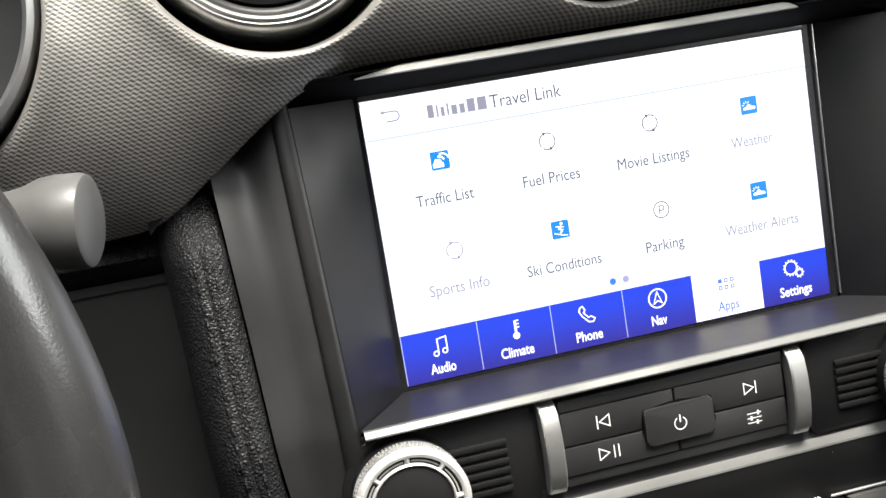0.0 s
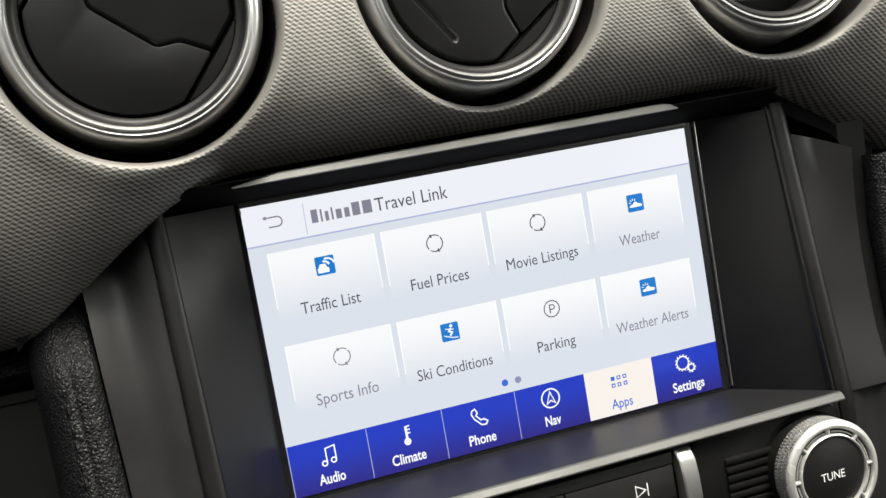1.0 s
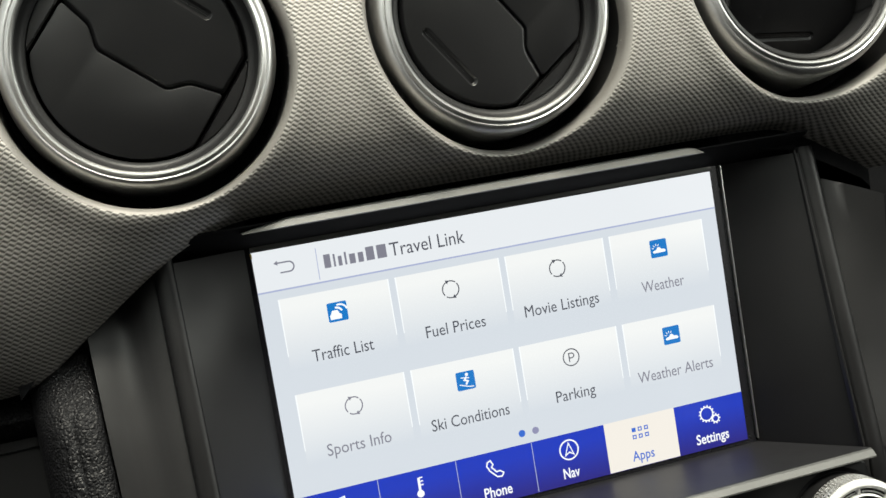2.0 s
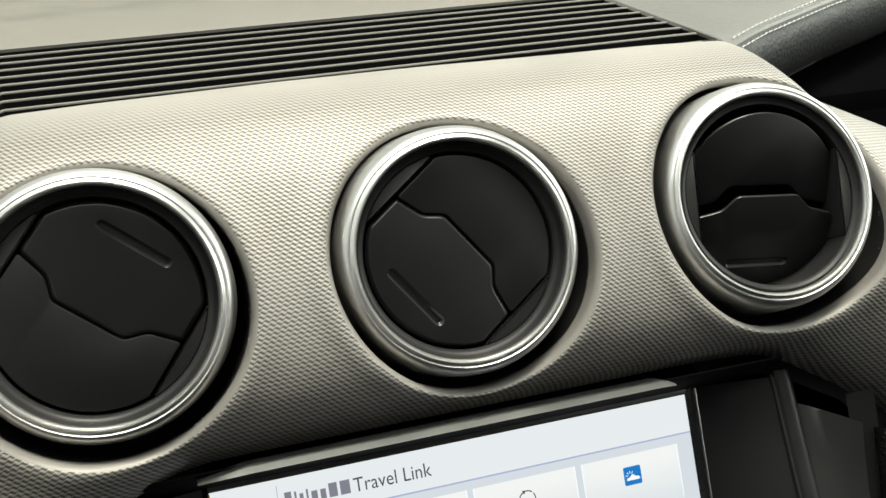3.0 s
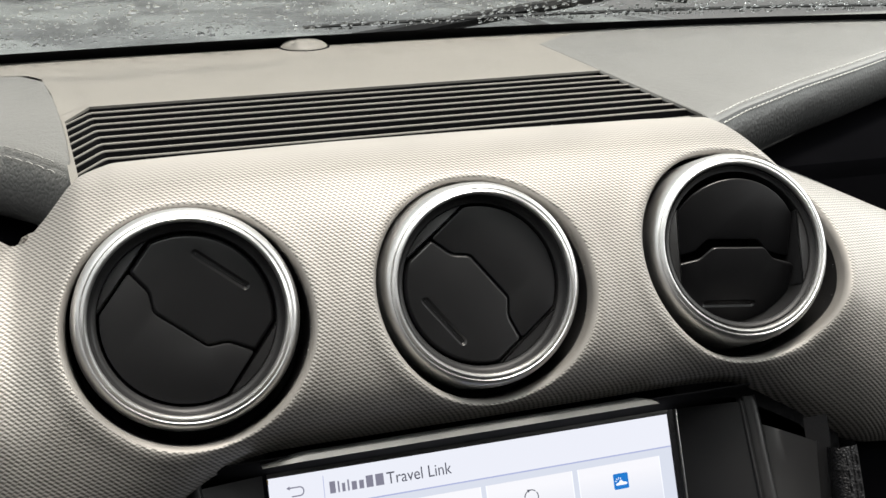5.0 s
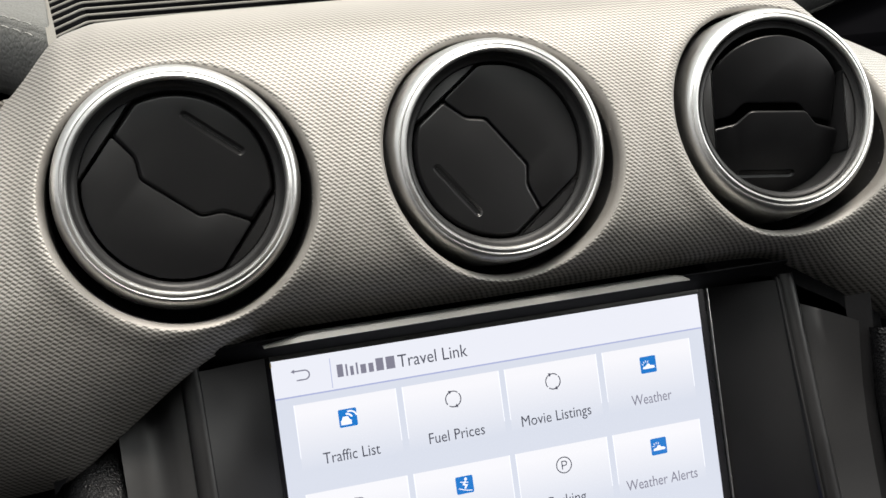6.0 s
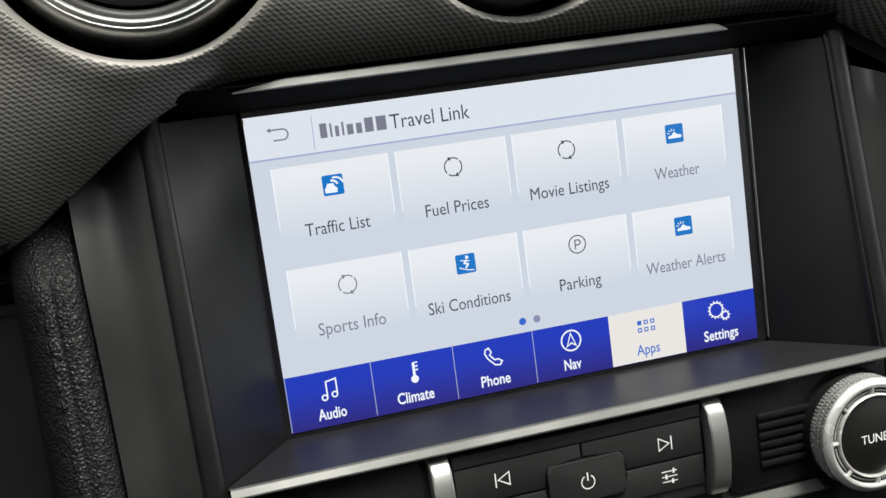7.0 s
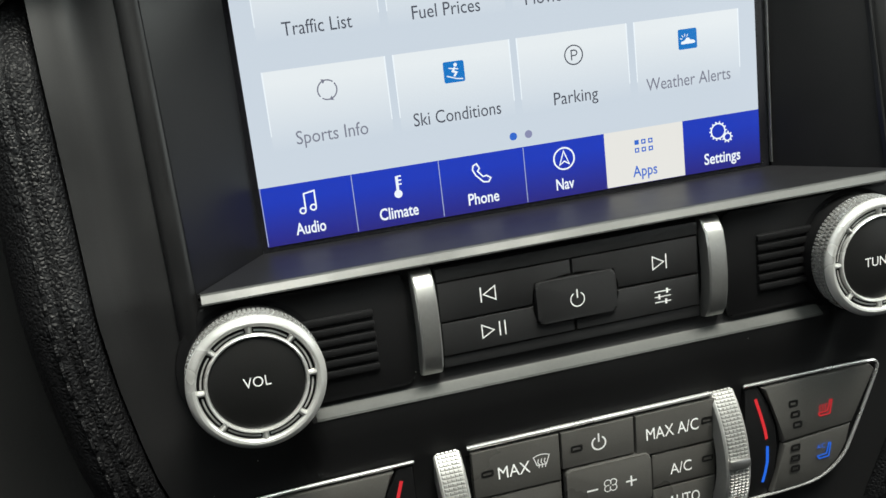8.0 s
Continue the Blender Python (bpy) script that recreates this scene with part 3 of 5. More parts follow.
def dash_top():
    xs = sorted(set(list(np.arange(-340, -163, 8.0)) + list(np.arange(156, 340, 8.0)) + list(np.linspace(-720, -345, 10)) + [GX0, GX1] + list(np.linspace(-140, 140, 15)) + list(np.linspace(345, 720, 10))))
    ys = sorted(set(list(np.arange(105, 230, 6.0)) + [GY0, GY1, 226] + list(np.arange(234, 346, 7.0)) + [345, 354, 362, 367, 370]))

    def z(x, y):
        e = max(0, y - 345)
        return ZT - 0.012 * e * e - 0.00004 * max(0, abs(x) - 150) ** 1.5
    bm = bmesh.new()
    g = {(x, y): bm.verts.new((x, y, z(x, y))) for x in xs for y in ys}
    for x0, x1 in zip(xs, xs[1:]):
        for y0, y1 in zip(ys, ys[1:]):
            if GX0 <= (x0 + x1) / 2 <= GX1 and GY0 <= (y0 + y1) / 2 <= GY1:
                continue
            if y1 <= GY0 and abs((x0 + x1) / 2) > 140:
                continue
            if x0 >= GX1 - 0.5 and y1 <= line(PAD_REAR, (x0 + x1) / 2) - 8:
                continue
            if x0 < 0 and abs((x0 + x1) / 2) > 150.5 and (y0 + y1) / 2 < line(SEAM if x0 > 0 else SEAM_LEFT, abs((x0 + x1) / 2)) + 14:
                continue
            bm.faces.new((g[x0, y0], g[x1, y0], g[x1, y1], g[x0, y1]))
    # rim and walls of the grille's well
    rim = [(-134, GY0), (GX1, GY0), (GX1, GY1), (-139, GY1)]
    for (ax, ay), (bx, by) in zip(rim, rim[1:]):
        q = [bm.verts.new((ax, ay, ZT)), bm.verts.new((bx, by, ZT)), bm.verts.new((bx, by, ZT - 3)), bm.verts.new((ax, ay, ZT - 3))]
        bm.faces.new(q)
    return dash_part("top", bm, M_DASH, "pale grey moulded top", angle=50)


dash_top()
GRILLE = [(-146.5, 93.5), (-134, 112), (GX1 - 0.5, 112), (GX1 - 0.5, GY1 - 0.4), (-139, GY1 - 0.4), (-151, 195)]
well = bmesh.new()
_low = [well.verts.new((x, y, ZT - 62)) for x, y in GRILLE]
_top = [well.verts.new((x, y, ZT - 1.2)) for x, y in GRILLE]
well.faces.new(_low)
for i in range(6):
    well.faces.new((_low[i], _low[(i + 1) % 6], _top[(i + 1) % 6], _top[i]))
dash_part("grille_well", well, M_DEEP)
# the narrow strip between the grille and the instrument hood
strip = bmesh.new()
_in, _out = [(-146.5, 93.5), (-151, 195), (-139, GY1 - 0.4)], [(-149.8, 91), (-153.8, 203), (-139, GY1 + 2)]
_corner = strip.verts.new((-155.5, GY1 + 2, ZT + 0.15))
i0, i1, i2 = [strip.verts.new((x, y, ZT + 0.15)) for x, y in _in]
o0, o1, o2 = [strip.verts.new((x, y, ZT + 0.15)) for x, y in _out]
d0, d1, d2 = [strip.verts.new((x, y, ZT - 2.5)) for x, y in _in]
f0, f1 = strip.verts.new((-146.5, 93.5, ZT - 14)), strip.verts.new((-149.8, 91, ZT - 14))
for q in ((i0, i1, o1, o0), (i1, i2, o2, _corner, o1), (i0, d0, d1, i1), (i1, d1, d2, i2), (i0, o0, f1, f0)):
    strip.faces.new(q)
dash_part("grille_strip", strip, M_DASH)
# shallow shoulder that rises from the top towards the instrument hood
def shoulder(s, t):
    foot, crest = [(-139.5, 225), (-141.5, 236), (-143, 262), (-145, 292), (-151, 324), (-190, 338)], [(-153.4, 206), (-154.8, 222), (-157, 250), (-162, 287), (-169, 298), (-200, 305)]
    k, q = s * 5, min(int(s * 5), 4)
    f, c = [Vector(p[q]).lerp(Vector(p[q + 1]), k - q) for p in (foot, crest)]
    p = f.lerp(c, t)
    rise = t * t * (3 - 2 * t)
    return (p.x, p.y, ZT + 0.25 + 1.7 * rise * min(1, 3 * s))


dash_part("hood_shoulder", sheet(shoulder, 30, 6), M_DASH, angle=60)
grille = thing("defroster_grille", TURN, "black slatted defroster grille set in the dashboard top", "grille")
for k in range(8):
    y = 127.5 + k * 11.95
    bend = -134.5 - 5 * (y - 112) / 110
    drop = (y - 20 - 93.5) / 101
    pts = [(-146.7 - 4.5 * drop, y - 20), (bend - 1.2, y - 1.6), (bend + 0.8, y), (138, y), (147.4, y - 0.6)]

    def rail(rows):
        bm = bmesh.new()
        rows = [[bm.verts.new((px, py + dy, ZT + dz)) for px, py in pts] for dy, dz in rows]
        for p, q in zip(rows, rows[1:]):
            for i in range(len(pts) - 1):
                bm.faces.new((p[i], p[i + 1], q[i + 1], q[i]))
        return bm
    slat = part("slat", rail([(-0.75, -1.2), (-0.9, -0.8), (-0.65, -0.4), (0.65, -0.4), (0.9, -0.8), (0.75, -1.2)]), M_DASH, grille, angle=50)
    part("blade", rail([(-0.8, -0.9), (-0.5, -40), (0.5, -40), (0.8, -0.9)]), M_DEEP, slat)


# ---- stitched brows either side ----


def brow(sx, lift, label):
    front = [(30, -36), (12, -35), (2, -32), (-6, -26), (-9.5, -17), (-8.5, -8), (-4.8, -2.2), (-2, -0.6), (-0.6, -1.6), (0, -2.4), (0.6, -1.6), (2, -0.2), (5, 1), (14, 2.4), (40, 3)]
    seam = SEAM if sx > 0 else SEAM_LEFT
    rear = [(230, 3), (300, 3), (335, 2.9), (348, 2.2), (358, -0.5)] if sx > 0 else [(180, 3), (240, 3), (280, 3), (297, 2.9), (305, 2.5), (310, 1.2), (312, -6)]
    section = front + rear
    inner_x = [(92, 149.6), (140, 150.4), (189, 152.8), (242, 156.6), (284, 161.5), (295, 167), (302, 185)] if sx < 0 else [(95, 150.5), (105, 149.5), (140, 148.4), (222, 148.2), (330, 148), (360, 148)]

    def fn(s, t):
        i = int(round(t * (len(section) - 1)))
        dy, dz = section[i]
        x = 152.0 + (720 - 152) * s ** 1.6
        y = line(seam, x) + dy if i < len(front) else max(dy, line(seam, x) + 45 + 2 * (i - len(front)))
        x0 = line(inner_x, y)
        x = x0 + (x - 152) * (720 - x0) / (720 - 152)
        if sx > 0:
            y = min(y, line(PAD_REAR, x))
        rise = lift + dz
        if sx > 0 and i >= len(front) - 3:
            k = min(1, max(0, (x - x0) / 24), max(0, line(PAD_REAR, x) - y) / 20)
            rise = 0.15 + (rise - 0.15) * k * k * (3 - 2 * k)
        return (sx * x, y, ZT + rise - 0.00003 * max(0, x - 160) ** 1.6)
    bm = sheet(fn, 60, len(section) - 1)
    # end towards the middle of the car
    ends = [fn(0, j / (len(section) - 1)) for j in range(len(section))]
    inner = [[bm.verts.new(p) for p in row] for row in ([(x - sx * 0.7, y, z - 0.8) for x, y, z in ends], [(x - sx * 0.9, y, min(z - 0.9, ZT - 12) if sx < 0 else z - 1.5) for x, y, z in ends])]
    first = [bm.verts.new(p) for p in ends]
    for a, b in ((first, inner[0]), (inner[0], inner[1])):
        for k in range(len(ends) - 1):
            bm.faces.new((a[k], a[k + 1], b[k + 1], b[k]))
    bmesh.ops.remove_doubles(bm, verts=bm.verts, dist=0.01)
    root = dash_part("pad", bm, M_PAD, label, angle=50)
    # shade is put into the roll's colour below the seam, deeper on the right
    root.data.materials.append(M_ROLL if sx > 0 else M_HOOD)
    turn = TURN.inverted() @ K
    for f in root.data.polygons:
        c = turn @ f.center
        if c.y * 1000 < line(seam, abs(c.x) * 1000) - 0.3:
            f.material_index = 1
    # twin rows of stitches along the seam
    for off, dz in ((-3.6, -1.2), (3.6, 1.2)):
        st = bmesh.new()
        x = 156.0
        while x < 420:
            y0, y1 = line(seam, x) + off, line(seam, x + 3.1) + off
            zz = ZT + lift + dz + 0.25 - 0.00003 * max(0, x - 160) ** 1.6
            tube([(sx * x, y0, zz - 0.3), (sx * (x + 0.8), y0 * 0.75 + y1 * 0.25, zz + 0.1), (sx * (x + 2.4), y0 * 0.25 + y1 * 0.75, zz + 0.1), (sx * (x + 3.1), y1, zz - 0.3)], 0.33, 5, bm=st)
            x += 4.4
        ob = dash_part("stitching", st, M_THREAD if sx > 0 else M_YARN, "pale twin stitching")
        ob.parent = root
        tagged(ob, kind="stuff")
    return root


brow(1, -1.7, "charcoal leather passenger dash pad with pale twin stitching")
brow(-1, -1, "charcoal leather instrument hood with pale twin stitching")

sensor = thing("sunlight_sensor", TURN @ Matrix.Translation((-0.002, 0.348, ZT / 1000)), "small pale domed light sensor on the dashboard top", "sensor")
part("dome", lathe([(16.0, -1), (15.2, 0.8), (12.6, 2.7), (9.2, 4.0), (5, 4.7), (0, 4.9)], 40), M_DASH, sensor)
part("base", lathe([(16.8, -1), (16.8, 0.3), (14.5, 0.5)], 40), M_DEEP, sensor)

# ---- body of the dashboard behind and below ----
solid("dash_core", B(-720, 720, 150, 600, 450, 962, bevel=8), M_VOID, "dark hollow body under the dashboard skin", "dashboard", "structure", m=Matrix())

# ---- centre stack ----
FASCIA = [(60, 8), (53, 10.5), (0, 24), (-53, 38), (-57, 38.5), (-93, 38.5), (-104, 38.2), (-117, 35), (-150, 31), (-190, 26), (-250, 16)]


def fascia_w(v):
    return line(sorted(FASCIA), v)


EL, ER = [(-53, -110.8), (53, -112.6)], [(-53, 112), (53, 119)]
EDGE = [(-250, 88), (-200, 100), (-165, 110), (-140, 119), (-114, 128.5), (-84, 135), (-62, 138), (-20, 140), (0, 141), (30, 142.5), (60, 144)]


def edge_u(v):
    return spline(EDGE, v)


stack = thing("centre_stack", K, "satin black centre stack that carries display and controls", "centre console")


def hollow(u, v):
    """The shallow hollow of the plain sides, fading out below the knobs."""
    rail = 119.0
    t = min(1, max(0, (abs(u) - rail) / (edge_u(v) - rail)))
    f = min(1, max(0, (v + 105) / 45))
    s = min(1, max(0, (abs(u) - 110) / 8))
    g = min(1, max(0, (v - 12) / 36)) * min(1, max(0, (abs(u) - 121) / 10))
    return (1.5 * s + 2.5 * math.sin(math.pi * t) ** 2) * f * f * (3 - 2 * f) + 6.5 * g * g * (3 - 2 * g)


RIGHT_W = [(-60, 38.2), (-54, 37.5), (-33, 31), (3, 26), (36, 26.5), (60, 25)]


def side_plate(sx):
    edge = EL if sx < 0 else ER
    rows = [58, 53, 40, 25, 10, -5, -20, -35, -50, -53, -54.8]

    def fn(s, t):
        v = rows[int(round(s * (len(rows) - 1)))]
        inner = line(edge, max(v, -53)) + sx * 6.5
        outer = sx * (edge_u(v) - 0.5)
        u = inner + (outer - inner) * t
        if sx < 0:
            return (u, v, fascia_w(v) - hollow(u, v))
        # the plate stands flatter than the rail and ends below the dashboard panel
        u, v = u - 0.8 * t, min(v, 48 - 0.52 * (u - 116))
        w0 = fascia_w(v) - 1.2
        return (u, v, w0 + (line(RIGHT_W, v) - w0) * t ** 0.8)
    return sheet(fn, len(rows) - 1, 8)


part("side_panel", side_plate(-1), M_SIDE, stack)
part("side_panel", side_plate(1), M_SIDE, stack)


def bezel_strip(sx):
    """The rounded rail that frames the display recess."""
    edge = EL if sx < 0 else ER
    prof = [(0, -6), (0, -0.6), (0.5, 0), (2.2, 0.9), (4.6, 0.8), (6.2, 0), (6.8, -1.2), (7, -8)]

    def fn(s, t):
        v = 56 - 128 * s
        du, dw = prof[int(round(t * (len(prof) - 1)))]
        return (line(edge, v) + sx * du, v, fascia_w(v) + dw + 0.8)
    return sheet(fn, 24, len(prof) - 1)


part("recess_rail", bezel_strip(-1), M_BLACK, stack, angle=45)
part("recess_rail", bezel_strip(1), M_BLACK, stack, angle=45)
BEAD = [(-1.9, -2.2), (-1.8, -0.2), (-1.4, 0), (-1.0, -0.2), (-0.9, -2.0), (-0.3, -2.0)]
part("rail_bead", sheet(lambda s, t: (line(ER, 55 - 108 * s) + BEAD[int(round(t * 5))][0], 55 - 108 * s, fascia_w(55 - 108 * s) + BEAD[int(round(t * 5))][1] + 0.8), 24, 5), M_BLACK, stack, "thin bead beside the recess", angle=30)


def recess_wall(sx):
    edge = EL if sx < 0 else ER

    def fn(s, t):
        v = 54 - 108 * s
        u0, w0 = (91.4 if sx > 0 else -89.0), 0.0
        u1, w1 = line(edge, v), fascia_w(v) + 0.4
        return (u0 + (u1 - u0) * t, v if t < 0.5 else v, w0 + (w1 - w0) * t)
    return sheet(fn, 12, 4)


part("recess_wall", recess_wall(-1), M_BLACK, stack)
part("recess_wall", recess_wall(1), M_BLACK, stack)
# shelf below the display, its bright front lip
shelf = bmesh.new()
sec = [(-54, 0), (-52.0, 40), (-52.0, 41.4)]
for s0, s1 in zip(sec, sec[1:]):
    shelf.faces.new([shelf.verts.new(p) for p in ((-89 - s0[1] * 0.53, s0[0], s0[1]), (91.4 + s0[1] * 0.48, s0[0], s0[1]), (91.4 + s1[1] * 0.48, s1[0], s1[1]), (-89 - s1[1] * 0.53, s1[0], s1[1]))])
part("shelf", shelf, M_SHELF, stack)
lip = sheet(lambda s, t: (-110 + 221 * s, [-52.0, -52.4, -54.2, -54.7, -55.2][int(round(t * 4))], [41.2, 42.4, 44.0, 44.0, 41][int(round(t * 4))]), 40, 4)
part("front_lip", lip, M_LEDGE, stack, "pale grey bevelled lip", angle=25)
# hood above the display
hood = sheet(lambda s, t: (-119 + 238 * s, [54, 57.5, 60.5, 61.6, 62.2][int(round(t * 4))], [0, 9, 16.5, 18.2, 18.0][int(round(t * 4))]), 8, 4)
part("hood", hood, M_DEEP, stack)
part("glass_edge", B(90.9, 91.3, -52.5, 54, -0.2, 1.4, bevel=0.12), M_SILVER, stack, "thin bright edge")
part("glass_top_edge", B(-87.3, 87.6, 52.5, 54.2, -0.2, 0.35, bevel=0.1), M_TRIM, stack, "grey strip above the picture")
trim = sheet(lambda s, t: (-90.5 + 162.5 * s, 59.6 + 0.6 * s + [0, 0.4, 2.4, 2.8, 2.9][int(round(t * 4))] * min(1, 0.15 + 9 * s, 0.3 + 30 * (1 - s)), [22.0, 24.6, 23.6, 23.0, 14][int(round(t * 4))]), 60, 4)
part("hood_trim", trim, M_TRIM, stack, "pale grey trim strip", angle=25)
# dark sheets for the shade under the panel's lower corners
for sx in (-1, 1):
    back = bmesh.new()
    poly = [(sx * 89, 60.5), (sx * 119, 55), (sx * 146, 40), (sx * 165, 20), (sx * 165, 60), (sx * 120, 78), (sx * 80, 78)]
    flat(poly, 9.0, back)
    part("corner_shade", back, M_DEEP, stack)

# lower fascia with a ledge that faces up
def lower_fascia():
    rows = [-54.8, -57, -75, -91.5, -92.6, -93.2, -94.9, -95.7, -104, -117, -130, -150, -170, -190, -220, -250]
    ws = [41, 38.6, 38.4, 38.4, 38.7, 39.2, 42.2, 42.6, 41.4, 35.5, 33.5, 31, 28.5, 26, 21, 16]


    def fn(s, t):
        j = int(round(s * (len(rows) - 1)))
        e = edge_u(rows[j]) - 0.5
        u = -e + 2 * e * t
        k = min(1, max(0, (abs(u) - 84) / 8))
        k = k * k * (3 - 2 * k)
        return (u, rows[j], ws[j] * (1 - k) + fascia_w(rows[j]) * k - hollow(u, rows[j]))
    return sheet(fn, len(rows) - 1, 90)


part("lower_fascia", lower_fascia(), M_SIDE, stack, angle=25)
ledge = sheet(lambda s, t: (-84 + 166 * s, [-92.8, -93.3, -94.8, -95.4][int(round(t * 3))], [39.0, 39.7, 42.6, 42.85][int(round(t * 3))]), 30, 3)
part("ledge_trim", ledge, M_LEDGE, stack, "pale grey ledge below the buttons", angle=25)


# leather bolsters along both sides
def bolster(sx):
    root = thing("side_bolster", K, "black grained leather bolster with a stitched seam beside the centre stack", "bolster", "leather bolsters of the centre stack")
    sec = [(0, -6), (0.4, -1), (1.6, 0.8), (4, 1.9), (7, 2.2), (8.4, 1.5), (9, 2.2), (11.5, 1.8), (14.5, 0), (17.5, -4), (20, -10), (22, -20), (23, -40), (24, -80)]
    rows = list(np.linspace(40 if sx < 0 else 30, -250, 74))
    squeeze = 1.0 if sx < 0 else 0.8

    def shift(v):
        """The passenger's bolster stands off behind a dark gap that closes lower down."""
        return 0.0 if sx < 0 else 8.0 * min(1, max(0, (v + 95) / 50))

    def crest(v):
        if sx > 0 and v > -60:
            return line(RIGHT_W, v) + 1.0 - 0.1 * max(0, v - 10)
        return fascia_w(v) + 1.0 - hollow(edge_u(v) + 3, v) - 0.6 * max(0, v - 12)

    def fn(s, t):
        v = rows[int(round(s * 73))]
        du, dw = sec[int(round(t * (len(sec) - 1)))]
        return (sx * (edge_u(v) + shift(v) + du * squeeze), v, crest(v) + dw)
    part("skin", sheet(fn, 73, len(sec) - 1), M_LEATHER, root, angle=60)
    st = bmesh.new()
    for du in (5.4, 11.4):
        v = rows[0] - 4
        while v > -200:
            w, o = crest(v) + 2.3, shift(v) + du * squeeze
            tube([(sx * (edge_u(v) + o), v, w - 0.6), (sx * (edge_u(v - 1) + o), v - 1, w), (sx * (edge_u(v - 3) + o), v - 3.2, w - 0.1), (sx * (edge_u(v - 4) + o), v - 4.2, w - 0.7)], 0.6, 5, bm=st)
            v -= 5.6
    tagged(part("stitching", st, M_LEATHER, root, "dark stitching"), kind="stuff")
    return root


bolster(-1)
bolster(1)
# dark sheet that stands for the shade in the gap beside the passenger's bolster
part("bolster_gap_shade", sheet(lambda s, t: (edge_u(44 - 139 * s) - 2 + 12 * t, 44 - 139 * s, line(RIGHT_W, max(-60, 44 - 139 * s)) - 6), 24, 2), M_DEEP, stack)

# ---- display ----
M_BG = glow("display_background", (0.60, 0.645, 0.74), 1.0)
M_TILE = shade("display_tile", (0.60, 0.645, 0.74), (0.80, 0.815, 0.86), 0.85)
M_TILEEDGE = glow("display_tile_edge", (0.86, 0.89, 0.96), 1.0)
M_HEAD = glow("display_header", (0.72, 0.75, 0.83), 1.0)
M_RULE = glow("display_rule", (0.36, 0.40, 0.62), 1.0)
M_BAR = shade("display_menu_blue", (0.016, 0.012, 0.20), (0.008, 0.035, 0.48), 0.75)
M_SEL = glow("display_selected", (0.80, 0.76, 0.74), 1.0)
M_INK = glow("display_dark_ink", (0.07, 0.075, 0.10), 1.0)
M_INK2 = glow("display_grey_ink", (0.20, 0.20, 0.26), 1.0)
M_LIT = glow("display_white_ink", (0.88, 0.9, 0.98), 1.0)
M_ICON = glow("display_icon_blue", (0.008, 0.17, 0.55), 1.0)
M_LINK = glow("display_link_blue", (0.03, 0.13, 0.60), 1.0)
M_DOT = glow("display_dot_grey", (0.25, 0.25, 0.42), 1.0)

display = thing("touch_display", K, "lit touch display with white app tiles and a blue menu bar", "display")
part("glass", B(-89.2, 90.8, -54.6, 55.4, -6, -0.25), M_GLOSS, display, "black glass border")
screen = part("picture", flat([(-87.1, -52.25), (87.1, -52.25), (87.1, 52.25), (-87.1, 52.25)], 0.0), M_BG, display, "glowing pale blue picture")
part("header", flat([(-87.1, 38.3), (87.1, 38.3), (87.1, 52.25), (-87.1, 52.25)], 0.05), M_HEAD, screen)
part("header_rule", ribbon([(-87.1, 38.2), (87.1, 38.4)], 0.55, 0.1), M_RULE, screen)
part("header_divider", ribbon([(-65.6, 39.2), (-65.4, 50.2)], 0.25, 0.1), M_RULE, screen)
part("back_arrow", ribbon([(-79.5, 47.4), (-75.2, 47.4)] + arc(-75.2, 45.7, 1.7, 90, -90, 12) + [(-78.4, 44.0)], 0.5, 0.1), M_INK2, screen)
part("arrow_tip", flat([(-80.3, 47.4), (-78.9, 48.2), (-78.9, 46.6)], 0.1), M_INK2, screen)
x = -63.2
for wd, ht in ((2.3, 4.7), (0.7, 4.4), (1.3, 3.4), (0.7, 4.4), (2.1, 3.4), (1.9, 3.4), (2.9, 4.7), (3.4, 4.7)):
    part("name_bar", flat([(x, 42.7), (x + wd, 42.7), (x + wd, 42.7 + ht), (x, 42.7 + ht)], 0.1), M_INK2, screen, "grey bar in place of a letter")
    x += wd + 0.97
text("Travel Link", -26.2, 45.0, 0.1, 27.4, 4.7, M_INK, screen)

